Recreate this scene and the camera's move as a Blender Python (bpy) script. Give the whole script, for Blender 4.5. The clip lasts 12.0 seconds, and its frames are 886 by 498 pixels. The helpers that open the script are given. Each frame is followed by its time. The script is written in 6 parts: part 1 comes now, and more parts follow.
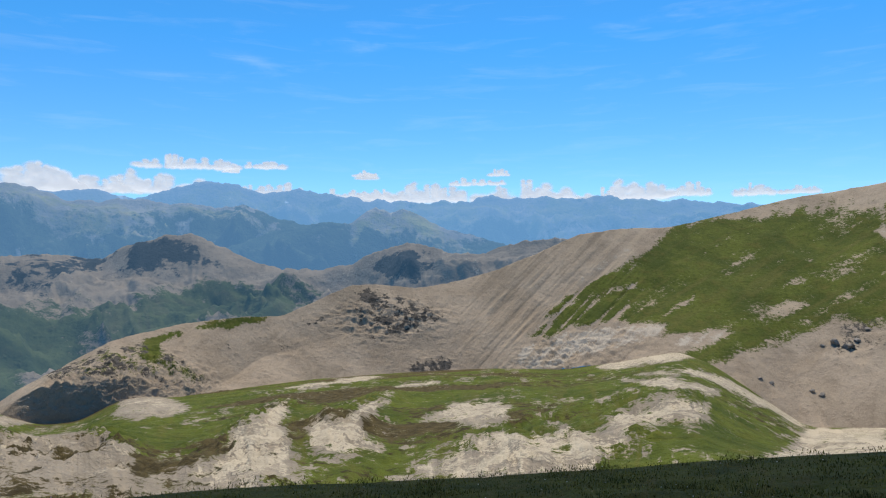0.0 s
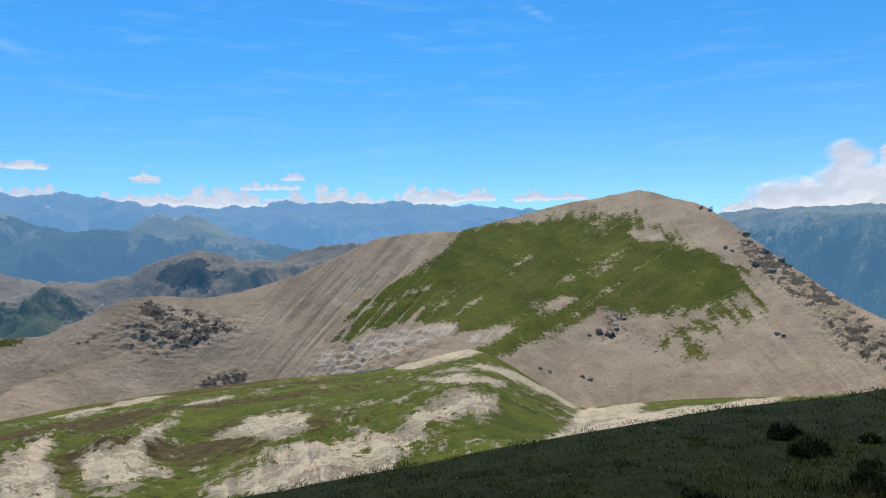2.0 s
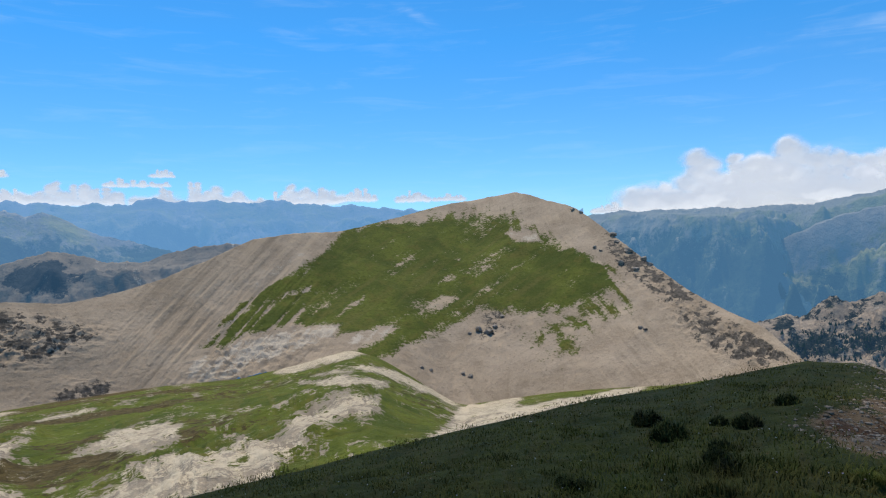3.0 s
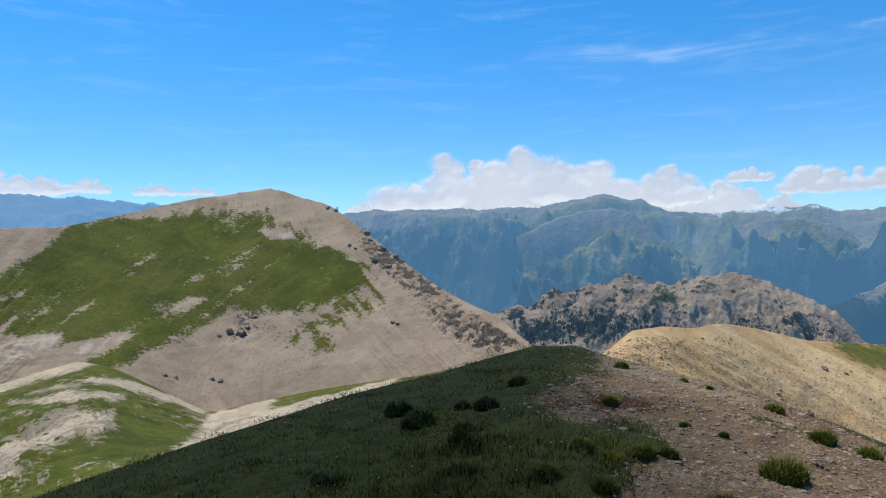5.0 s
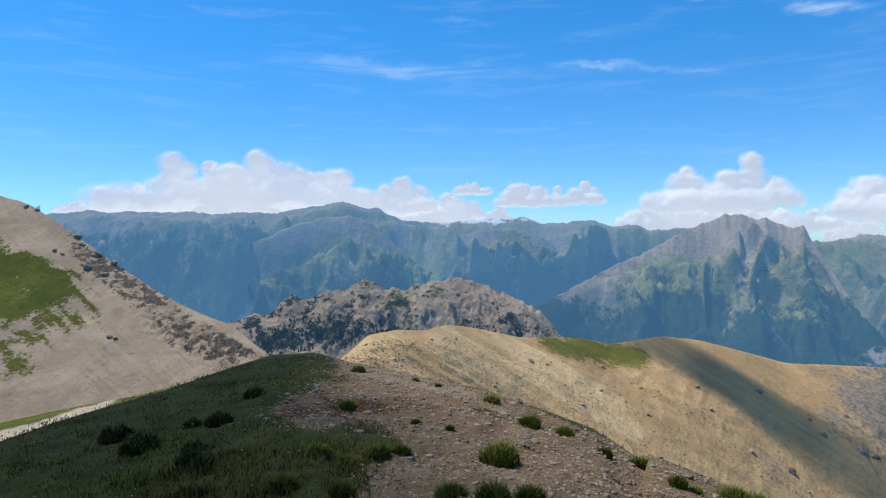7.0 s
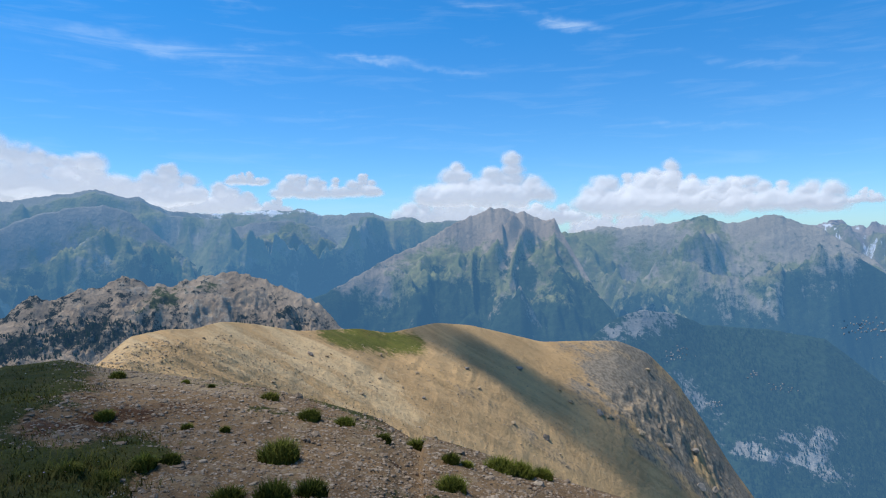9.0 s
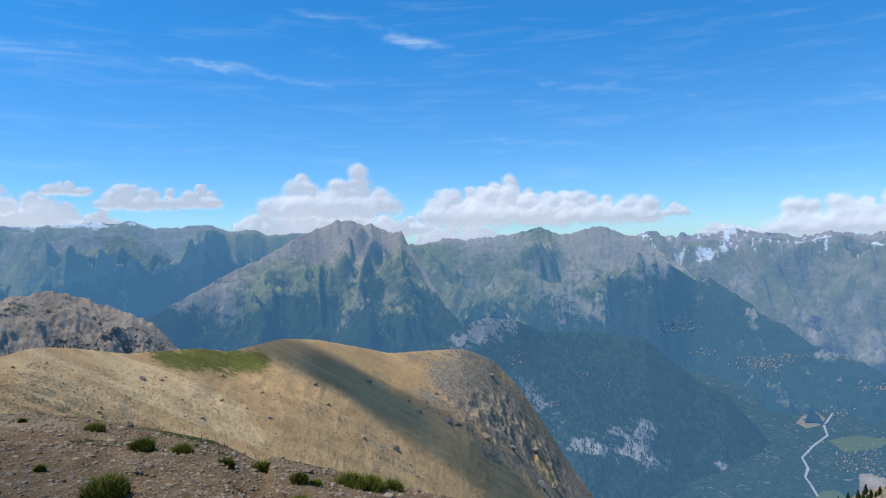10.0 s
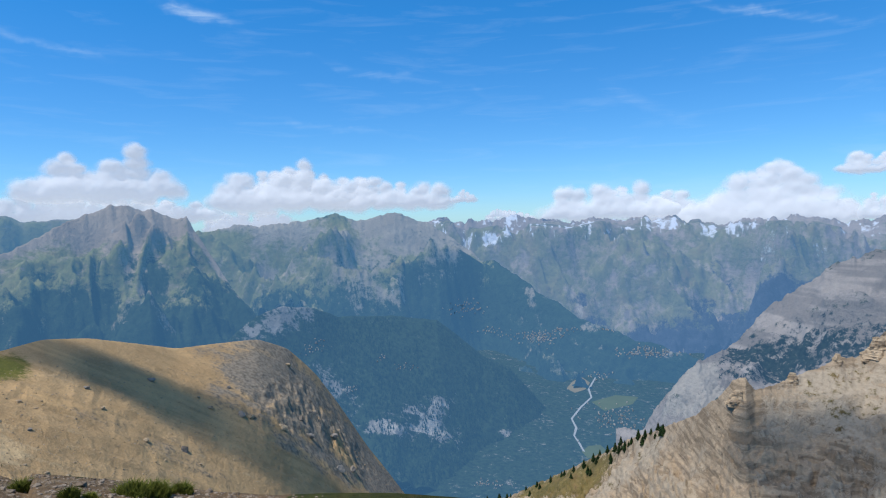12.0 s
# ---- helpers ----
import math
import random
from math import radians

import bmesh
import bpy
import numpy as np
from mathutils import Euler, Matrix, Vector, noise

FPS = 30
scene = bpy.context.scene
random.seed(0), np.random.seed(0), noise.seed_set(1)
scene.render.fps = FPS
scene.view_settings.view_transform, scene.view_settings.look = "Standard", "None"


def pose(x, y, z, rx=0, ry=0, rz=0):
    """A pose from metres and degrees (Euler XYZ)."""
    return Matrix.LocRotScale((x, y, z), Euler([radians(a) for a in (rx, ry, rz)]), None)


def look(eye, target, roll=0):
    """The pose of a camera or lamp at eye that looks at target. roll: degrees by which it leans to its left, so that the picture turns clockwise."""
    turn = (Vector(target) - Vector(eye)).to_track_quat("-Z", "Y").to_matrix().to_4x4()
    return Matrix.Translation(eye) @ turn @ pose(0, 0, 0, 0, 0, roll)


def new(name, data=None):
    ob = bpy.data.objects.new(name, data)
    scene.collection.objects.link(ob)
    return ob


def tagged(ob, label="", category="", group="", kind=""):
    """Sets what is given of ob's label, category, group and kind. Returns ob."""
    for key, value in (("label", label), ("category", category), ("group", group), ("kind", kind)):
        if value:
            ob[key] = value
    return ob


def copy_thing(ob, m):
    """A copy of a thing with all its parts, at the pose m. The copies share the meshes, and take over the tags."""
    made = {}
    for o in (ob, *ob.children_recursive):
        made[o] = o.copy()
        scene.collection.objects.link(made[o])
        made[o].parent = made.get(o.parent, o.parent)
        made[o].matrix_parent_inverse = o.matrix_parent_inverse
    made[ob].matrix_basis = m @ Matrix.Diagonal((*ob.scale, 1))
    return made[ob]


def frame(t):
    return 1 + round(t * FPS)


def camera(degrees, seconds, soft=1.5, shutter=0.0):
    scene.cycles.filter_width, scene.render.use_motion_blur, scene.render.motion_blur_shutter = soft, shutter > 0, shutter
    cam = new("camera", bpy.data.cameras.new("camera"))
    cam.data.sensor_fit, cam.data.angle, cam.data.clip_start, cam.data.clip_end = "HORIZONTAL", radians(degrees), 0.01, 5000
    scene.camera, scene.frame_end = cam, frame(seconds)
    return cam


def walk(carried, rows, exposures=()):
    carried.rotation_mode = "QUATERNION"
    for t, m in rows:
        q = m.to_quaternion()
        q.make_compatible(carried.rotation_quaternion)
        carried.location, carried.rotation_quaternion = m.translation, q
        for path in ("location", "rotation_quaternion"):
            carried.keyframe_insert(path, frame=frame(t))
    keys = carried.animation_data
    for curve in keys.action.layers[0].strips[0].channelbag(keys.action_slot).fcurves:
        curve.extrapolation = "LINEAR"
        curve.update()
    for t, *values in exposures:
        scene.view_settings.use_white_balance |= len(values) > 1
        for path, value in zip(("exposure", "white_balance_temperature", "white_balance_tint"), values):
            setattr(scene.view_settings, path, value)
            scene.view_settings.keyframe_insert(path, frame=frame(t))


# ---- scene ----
EYE = 1.65
cam = camera(68.0, 12.0, soft=1.15)
PATH = [
    (0, pose(0, 0, EYE, 90.05, 0.41, 0.00)),
    (0.5, pose(0, 0, EYE, 90.42, 0.78, -3.75)),
    (1, pose(0, 0, EYE, 90.79, 1.03, -7.54)),
    (1.5, pose(0, 0, EYE, 91.46, 0.74, -10.27)),
    (2, pose(0, 0, EYE, 90.18, 1.56, -17.59)),
    (2.5, pose(0, 0, EYE, 89.82, 2.08, -23.38)),
    (2.7, pose(0, 0, EYE, 89.80, 1.87, -25.19)),
    (4.3, pose(0, 0, EYE, 90.49, 2.30, -39.61)),
    (4.5, pose(0, 0, EYE, 90.17, 2.15, -41.61)),
    (5, pose(0, 0, EYE, 89.15, 1.52, -48.97)),
    (5.5, pose(0, 0, EYE, 89.09, 0.86, -54.66)),
    (6, pose(0, 0, EYE, 89.25, 0.85, -60.23)),
    (6.5, pose(0, 0, EYE, 89.23, 1.14, -65.01)),
    (7, pose(0, 0, EYE, 89.27, 0.86, -71.46)),
    (7.5, pose(0, 0, EYE, 88.26, 1.01, -78.21)),
    (7.7, pose(0, 0, EYE, 88.00, 0.74, -80.39)),
    (9.3, pose(0, 0, EYE, 88.54, 1.07, -94.06)),
    (9.5, pose(0, 0, EYE, 88.74, 1.08, -96.96)),
    (10, pose(0, 0, EYE, 89.07, 1.37, -103.85)),
    (10.5, pose(0, 0, EYE, 88.33, 1.59, -107.29)),
    (11, pose(0, 0, EYE, 87.04, 1.12, -111.71)),
    (11.5, pose(0, 0, EYE, 87.58, 0.94, -116.26)),
    (12, pose(0, 0, EYE, 87.43, 1.47, -121.51)),
]
walk(cam, PATH, [(0, 0.14, 6950, 10), (2.5, 0.09, 6850, 10), (4.5, 0.06, 6750, 10), (5.5, 0.14, 6700, 10), (7.5, 0.06, 6400, 10), (9.5, 0.0, 6300, 10), (12, -0.06, 6200, 10)])

# ---- light ----
SUN_AZ, SUN_EL = 8.0, 65.0   # clockwise from the first view, and above the horizon


def bearing(az, el, d=1.0):
    """A point at horizontal distance d from the eye, by compass bearing and elevation."""
    a = radians(az)
    return Vector((d * math.sin(a), d * math.cos(a), EYE + d * math.tan(radians(el))))


SUN_DIR = (bearing(SUN_AZ, SUN_EL) - Vector((0, 0, EYE))).normalized()
sun = new("sun", bpy.data.lights.new("sun", "SUN"))
sun.data.energy, sun.data.angle, sun.data.color = 4.2, radians(0.6), (1.0, 0.95, 0.87)
sun.matrix_world = look(SUN_DIR * 1000, (0, 0, 0))

world = bpy.data.worlds.new("sky")
scene.world = world
world.use_nodes = True
wn, wl = world.node_tree.nodes, world.node_tree.links
wn.clear()


def wnode(kind, **sets):
    n = wn.new(kind)
    for key, value in sets.items():
        n.inputs[key].default_value = value
    return n


sky = wn.new("ShaderNodeTexSky")
sky.sky_type, sky.sun_disc = "NISHITA", False
sky.sun_elevation, sky.sun_rotation = radians(SUN_EL), radians(SUN_AZ)
sky.altitude, sky.air_density, sky.dust_density, sky.ozone_density = 2500, 1.0, 0.7, 1.8
tint = wn.new("ShaderNodeMix")
tint.data_type, tint.blend_type = "RGBA", "MULTIPLY"
tint.inputs[0].default_value = 1.0
wl.new(sky.outputs[0], tint.inputs[6])
haze = wn.new("ShaderNodeMix")
haze.data_type = "RGBA"
haze.inputs[6].default_value = (0.56, 0.86, 1.13, 1)
haze.inputs[7].default_value = (0.25, 0.97, 1.43, 1)
wl.new(haze.outputs[2], tint.inputs[7])
# thin high cirrus: streaks in azimuth and elevation, placed to fit the camera's view
coord = wn.new("ShaderNodeTexCoord")
sep = wn.new("ShaderNodeSeparateXYZ")
wl.new(coord.outputs["Generated"], sep.inputs[0])
height = wn.new("ShaderNodeMapRange")
height.inputs[1].default_value, height.inputs[2].default_value = 0.02, 0.30
wl.new(sep.outputs[2], height.inputs[0])
wl.new(height.outputs[0], haze.inputs[0])


def wmath(op, a, b=None):
    n = wn.new("ShaderNodeMath")
    n.operation = op
    for i, v in enumerate((a, b)):
        if v is None:
            continue
        if isinstance(v, (int, float)):
            n.inputs[i].default_value = v
        else:
            wl.new(v, n.inputs[i])
    return n.outputs[0]


layer = wn.new("ShaderNodeCombineXYZ")
azim = wmath("MULTIPLY", wmath("ARCTAN2", sep.outputs[0], sep.outputs[1]), 180 / math.pi)
elev = wmath("MULTIPLY", wmath("ARCSINE", sep.outputs[2]), 180 / math.pi)
wl.new(azim, layer.inputs[0])
wl.new(elev, layer.inputs[1])
grain = wn.new("ShaderNodeMapping")
grain.inputs["Rotation"].default_value = (0, 0, radians(8))
grain.inputs["Scale"].default_value = (0.11, 0.9, 1)
wl.new(layer.outputs[0], grain.inputs[0])
streak = wnode("ShaderNodeTexNoise", Scale=1.0, Detail=7, Roughness=0.62, Distortion=0.5)
wl.new(grain.outputs[0], streak.inputs["Vector"])
bend = wnode("ShaderNodeTexNoise", Scale=0.22, Detail=4, Roughness=0.6)
wl.new(layer.outputs[0], bend.inputs["Vector"])
bent = wn.new("ShaderNodeCombineXYZ")
wl.new(azim, bent.inputs[0])
wl.new(wmath("ADD", elev, wmath("MULTIPLY", wmath("SUBTRACT", bend.outputs[0], 0.5), 2.6)), bent.inputs[1])
# azimuth, elevation, half length, half width and slope in degrees, and thickness
CIRRUS_SOUTH = [
    (73.4, 18.4, 3.5, 0.57, -7, 0.55), (87.6, 14.0, 8.6, 0.57, -9, 0.55), (67.6, 14.4, 14.4, 1.36, -1, 0.28), (101.1, 16.8, 3.9, 0.79, -13, 0.70),
    (100.5, 17.1, 4.3, 0.90, -14, 0.60), (94.2, 18.7, 4.9, 0.68, -11, 0.40), (117.7, 12.2, 9.1, 0.62, -11, 0.55), (112.9, 8.0, 9.0, 0.45, -8, 0.30),
    (138.4, 9.4, 3.3, 0.90, -22, 0.30), (149.2, 14.7, 7.9, 0.57, -15, 0.70), (91.0, 13.4, 3.6, 0.68, -13, 0.30), (-16.8, 15.8, 2.9, 0.90, -12, 0.22),
]
CIRRUS_NORTH = [
    (-6.9, 17.4, 2.4, 0.68, -6, 0.30), (-19.1, 14.0, 6.3, 0.51, 1, 0.16), (20.8, 18.3, 8.0, 0.90, -1, 0.22), (26.4, 19.5, 2.6, 0.79, -24, 0.40),
    (19.7, 18.3, 6.4, 0.51, -2, 0.16), (-6.9, 17.0, 2.3, 0.68, 1, 0.22), (54.3, 18.7, 4.9, 0.45, -3, 0.30), (67.6, 14.4, 17.2, 1.47, -1, 0.22),
    (84.9, 14.5, 4.7, 0.57, -5, 0.40),
]
veil = None
for az_, el_, long_, thick_, slope_, much_ in CIRRUS_SOUTH + CIRRUS_NORTH:
    fit_ = wn.new("ShaderNodeMapping")
    fit_.vector_type = "TEXTURE"
    fit_.inputs["Location"].default_value = (az_, el_, 0)
    fit_.inputs["Rotation"].default_value = (0, 0, radians(slope_))
    fit_.inputs["Scale"].default_value = (1.25 * long_, 0.85 * thick_, 1)
    wl.new(bent.outputs[0], fit_.inputs[0])
    far_ = wn.new("ShaderNodeVectorMath")
    far_.operation = "LENGTH"
    wl.new(fit_.outputs[0], far_.inputs[0])
    soft_ = wn.new("ShaderNodeMapRange")
    soft_.interpolation_type = "SMOOTHSTEP"
    for i, v in enumerate((1.0, 0.0, 0.0, much_)):
        soft_.inputs[1 + i].default_value = v
    wl.new(far_.outputs["Value"], soft_.inputs[0])
    veil = soft_.outputs[0] if veil is None else wmath("ADD", veil, soft_.outputs[0])
ramp = wn.new("ShaderNodeMapRange")
ramp.interpolation_type = "SMOOTHSTEP"
for i, v in enumerate((0.36, 0.70, 0.05, 1.0)):
    ramp.inputs[1 + i].default_value = v
wl.new(streak.outputs[0], ramp.inputs[0])
thin = wmath("MULTIPLY", wmath("MAXIMUM", wmath("SUBTRACT", streak.outputs[0], 0.52), 0.0), 0.35)
cover = wmath("MINIMUM", wmath("ADD", wmath("MULTIPLY", wmath("MULTIPLY", veil, ramp.outputs[0]), 0.42), thin), 0.6)
cirrus = wn.new("ShaderNodeMix")
cirrus.data_type = "RGBA"
wl.new(cover, cirrus.inputs[0])
wl.new(tint.outputs[2], cirrus.inputs[6])
cirrus.inputs[7].default_value = (6.5, 7.6, 8.6, 1)
back = wnode("ShaderNodeBackground", Strength=0.125)
wl.new(cirrus.outputs[2], back.inputs[0])
wout = wn.new("ShaderNodeOutputWorld")
wl.new(back.outputs[0], wout.inputs[0])


# ---- noise on arrays ----
def lattice(ix, iy, iz, seed):
    h = (ix * 374761393 + iy * 668265263 + iz * 2147483647 + seed * 974711) & 0xFFFFFFFF
    h = ((h ^ (h >> 13)) * 1274126177) & 0xFFFFFFFF
    h = ((h ^ (h >> 15)) * 2246822519) & 0xFFFFFFFF
    return ((h ^ (h >> 16)) & 0xFFFF) / 32767.5 - 1.0


def smooth_noise(x, y, z, seed=0):
    fx, fy, fz = np.floor(x), np.floor(y), np.floor(z)
    ix, iy, iz = fx.astype(np.int64), fy.astype(np.int64), fz.astype(np.int64)
    u, v, w = x - fx, y - fy, z - fz
    u, v, w = (a * a * a * (a * (a * 6 - 15) + 10) for a in (u, v, w))
    total = 0
    for dx in (0, 1):
        for dy in (0, 1):
            for dz in (0, 1):
                weight = (u if dx else 1 - u) * (v if dy else 1 - v) * (w if dz else 1 - w)
                total = total + weight * lattice(ix + dx, iy + dy, iz + dz, seed)
    return total


def fbm(x, y, z, octaves=5, seed=0, gain=0.5, ridged=False):
    total, amp, norm = 0, 1.0, 0.0
    for o in range(octaves):
        n = smooth_noise(x * 2 ** o + 17.3 * o, y * 2 ** o + 5.1 * o, z * 2 ** o, seed + o)
        total = total + amp * (1 - 2.2 * np.abs(n) if ridged else n)
        norm += amp
        amp *= gain
    return total / norm


def inside(az, el, outline):
    """1 inside an outline of (azimuth, elevation) corners, else 0."""
    hit = np.zeros(az.shape, bool)
    for (a, b), (c, d) in zip(outline, outline[1:] + outline[:1]):
        if b != d:
            hit ^= ((b > el) != (d > el)) & (az < (c - a) * (el - b) / (d - b) + a)
    return hit.astype(float)


def soften(grid, reach=1):
    """Three box blurs, each reach cells to either side."""
    for _ in range(3):
        for axis in (0, 1):
            pad = [(0, 0), (0, 0)]
            pad[axis] = (reach + 1, reach)
            c = np.cumsum(np.pad(grid, pad, mode="edge"), axis=axis)
            n = grid.shape[axis]
            k = 2 * reach + 1
            grid = (np.take(c, range(k, k + n), axis) - np.take(c, range(0, n), axis)) / k
    return grid


def ramp_to(v, lo, hi):
    t = np.clip((v - lo) / (hi - lo), 0, 1)
    return t * t * (3 - 2 * t)


def smooth_line(v, az, width):
    """Evens out a run of values along the azimuth."""
    step = max(np.median(np.diff(az)), 1e-3)
    reach = max(int(width / step), 1)
    k = np.hanning(2 * reach + 1)
    return np.convolve(np.pad(v, reach, mode="edge"), k / k.sum(), "valid")


# ---- materials ----
class Nodes:
    """A short way to write node trees."""

    def __init__(self, name):
        self.mat = bpy.data.materials.new(name)
        self.mat.use_nodes = True
        self.t = self.mat.node_tree
        self.t.nodes.clear()
        self.out = self.t.nodes.new("ShaderNodeOutputMaterial")

    def put(self, socket, v):
        if isinstance(v, bpy.types.NodeSocket):
            self.t.links.new(v, socket)
        elif isinstance(v, tuple) and len(v) == 3 and len(socket.default_value) == 4:
            socket.default_value = (*v, 1)
        else:
            socket.default_value = v

    def node(self, kind, **sets):
        n = self.t.nodes.new(kind)
        for key, v in sets.items():
            self.put(n.inputs[key], v)
        return n

    def place(self):
        return self.node("ShaderNodeNewGeometry").outputs["Position"]

    def noise(self, size, detail=5, rough=0.55, stretch=(1, 1, 1), turn=0.0, vec=None, warp=0.0):
        m = self.node("ShaderNodeMapping", Scale=tuple(s / size for s in stretch), Rotation=(0, 0, radians(turn)))
        self.put(m.inputs[0], vec or self.place())
        n = self.node("ShaderNodeTexNoise", Scale=1.0, Detail=detail, Roughness=rough, Distortion=warp)
        self.put(n.inputs["Vector"], m.outputs[0])
        return n.outputs[0]

    def math(self, op, a, b=0.0):
        n = self.t.nodes.new("ShaderNodeMath")
        n.operation = op
        self.put(n.inputs[0], a)
        self.put(n.inputs[1], b)
        return n.outputs[0]

    def step(self, v, lo, hi):
        n = self.t.nodes.new("ShaderNodeMapRange")
        n.interpolation_type = "SMOOTHSTEP"
        self.put(n.inputs[0], v)
        n.inputs[1].default_value, n.inputs[2].default_value = lo, hi
        return n.outputs[0]

    def mix(self, fac, a, b, blend="MIX"):
        n = self.t.nodes.new("ShaderNodeMix")
        n.data_type, n.blend_type = "RGBA", blend
        self.put(n.inputs[0], fac)
        self.put(n.inputs[6], a)
        self.put(n.inputs[7], b)
        return n.outputs[2]

    def layer(self, name):
        n = self.t.nodes.new("ShaderNodeAttribute")
        n.attribute_name = name
        return n.outputs["Fac"]

    def finish(self, colour, rough=0.95, bump=None, depth=0.1, gloss=0.15, haze_glow=None, amount=0.0):
        p = self.node("ShaderNodeBsdfPrincipled")
        self.put(p.inputs["Base Color"], colour)
        self.put(p.inputs["Roughness"], rough)
        self.put(p.inputs["Specular IOR Level"], gloss)
        if bump is not None:
            b = self.node("ShaderNodeBump", Strength=1.0, Distance=depth)
            self.put(b.inputs["Height"], bump)
            self.put(p.inputs["Normal"], b.outputs[0])
        last = p.outputs[0]
        # haze is painted in as an even emission mixed over the surface
        if haze_glow:
            e = self.node("ShaderNodeEmission", Color=haze_glow, Strength=1.0)
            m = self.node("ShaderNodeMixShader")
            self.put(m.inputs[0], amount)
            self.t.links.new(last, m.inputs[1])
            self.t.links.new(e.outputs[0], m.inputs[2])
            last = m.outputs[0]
        self.t.links.new(last, self.out.inputs[0])
        return self.mat


def land(name, rock, grass, dark, pale, size, bump=1.0, haze_glow=None, amount=0.0, streak=(1, 1, 1), turn=0.0, fine=0.12, fray=1.0, strata=0.0, soft=0.0, calm=None):
    """Mountain ground: rock with grass, dark rock or woods, and pale scree or snow where the layers of the mesh put them."""
    n = Nodes(name)
    big = n.noise(size, 6, 0.6, streak, turn, warp=0.4)
    small = n.noise(size * fine, 6, 0.68)
    grit = n.noise(size * fine * 0.22, 4, 0.7)
    patch = n.noise(size * 0.4, 6, 0.66)
    c = n.mix(n.step(big, 0.3, 0.7), tuple(v * 0.80 for v in rock), (rock[0] * 1.15, rock[1] * 1.17, rock[2] * 1.2))
    calm = calm if calm is not None else 0.35 if soft else 1.0
    c = n.mix(n.math("MULTIPLY", n.step(small, 0.50, 0.72), 0.6 * calm), c, tuple(v * 0.5 for v in rock))
    c = n.mix(n.math("MULTIPLY", n.step(grit, 0.50, 0.75), 0.5 * calm), c, tuple(min(v * 1.7, 0.8) for v in rock))
    rill = n.layer("rill")
    c = n.mix(n.math("MULTIPLY", n.step(rill, 0.55, 0.9), 0.38), c, tuple(v * 0.55 for v in rock))
    c = n.mix(n.math("MULTIPLY", n.step(rill, 0.45, 0.1), 0.5), c, (rock[0] * 1.35, rock[1] * 1.33, rock[2] * 1.28))
    if strata:
        beds = n.noise(strata, 3, 0.6, (0.09, 0.09, 1.0), warp=0.3)
        c = n.mix(n.math("MULTIPLY", n.step(beds, 0.47, 0.57), 0.6), c, tuple(v * 0.42 for v in rock))
    g = n.mix(n.step(big, 0.35, 0.65), tuple(v * 0.72 for v in grass), (grass[0] * 1.3, grass[1] * 1.15, grass[2] * 1.1))
    g = n.mix(n.math("MULTIPLY", n.step(rill, 0.5, 0.95), 0.6), g, (grass[0] * 1.5, grass[1] * 1.05, grass[2] * 1.6))
    g = n.mix(n.step(patch, 0.5, 0.75), g, (grass[0] * 1.35, grass[1] * 0.95, grass[2] * 1.2))
    g = n.mix(n.math("MULTIPLY", n.step(small, 0.45, 0.7), 0.7 * calm), g, tuple(v * 0.5 for v in grass))
    wob = n.math("MULTIPLY", n.math("SUBTRACT", n.math("ADD", n.math("ADD", patch, small), n.math("MULTIPLY", grit, 0.6)), 1.3), 1.5 * fray)
    for layer, col in (("pale", n.mix(n.step(small, 0.4, 0.7), pale, tuple(v * 0.75 for v in pale))), ("grass", g),
                       ("dark", n.mix(n.math("MULTIPLY", n.step(small, 0.4, 0.65), calm), dark, tuple(v * 0.45 for v in dark))), ("snow", SNOW)):
        v = n.layer(layer)
        on = n.step(n.math("ADD", v, n.math("MULTIPLY", wob, n.step(v, 0.0, 0.12))), 0.36 - soft, 0.60 + soft)
        c = n.mix(on, c, col)
    h = n.math("ADD", n.math("ADD", n.math("MULTIPLY", patch, 2.0), small), n.math("MULTIPLY", grit, 0.4))
    return n.finish(c, 0.95, h, size * fine * bump, 0.1, haze_glow, amount)


# blue emission colours that stand in for haze on distant land
HAZE_GLOW, HAZE_GLOW_FAR = (0.118, 0.325, 0.62), (0.15, 0.38, 0.74)
ROCK, GRASS, DARKROCK, PALE = (0.285, 0.240, 0.178), (0.078, 0.101, 0.018), (0.115, 0.100, 0.082), (0.44, 0.38, 0.295)
WOODS, FARGRASS, SNOW = (0.040, 0.064, 0.028), (0.205, 0.22, 0.078), (0.85, 0.87, 0.9)
M_FAR = land("far_slopes", (0.22, 0.2, 0.19), FARGRASS, WOODS, PALE, 300, 0.35, HAZE_GLOW_FAR, 0.72, soft=0.15, calm=0.6)
M_FAR_MID = land("hazy_slopes", (0.22, 0.2, 0.17), FARGRASS, WOODS, PALE, 260, 0.35, HAZE_GLOW_FAR, 0.44, soft=0.15, calm=0.6)
# the hills, crag, wooded slope and cliffs carry a weaker share of painted haze
M_HILL = land("grey_hills", (0.215, 0.175, 0.128), (0.055, 0.078, 0.03), (0.035, 0.04, 0.042), PALE, 150, 0.25, HAZE_GLOW, 0.15, fray=0.8, calm=0.4)
M_MAIN = land("scree_and_turf", (0.320, 0.248, 0.172), GRASS, DARKROCK, (0.46, 0.39, 0.30), 30, 0.32, fray=1.1, calm=1.0, fine=0.07)
M_MEADOW = land("meadow_and_stones", (0.30, 0.245, 0.175), (0.088, 0.116, 0.017), (0.105, 0.078, 0.030), (0.56, 0.465, 0.325), 16, 0.45, fray=1.5, calm=0.9)
M_CRAG = land("brown_crag", (0.35, 0.265, 0.18), (0.06, 0.08, 0.025), (0.03, 0.035, 0.025), PALE, 60, 0.5, HAZE_GLOW, 0.08)
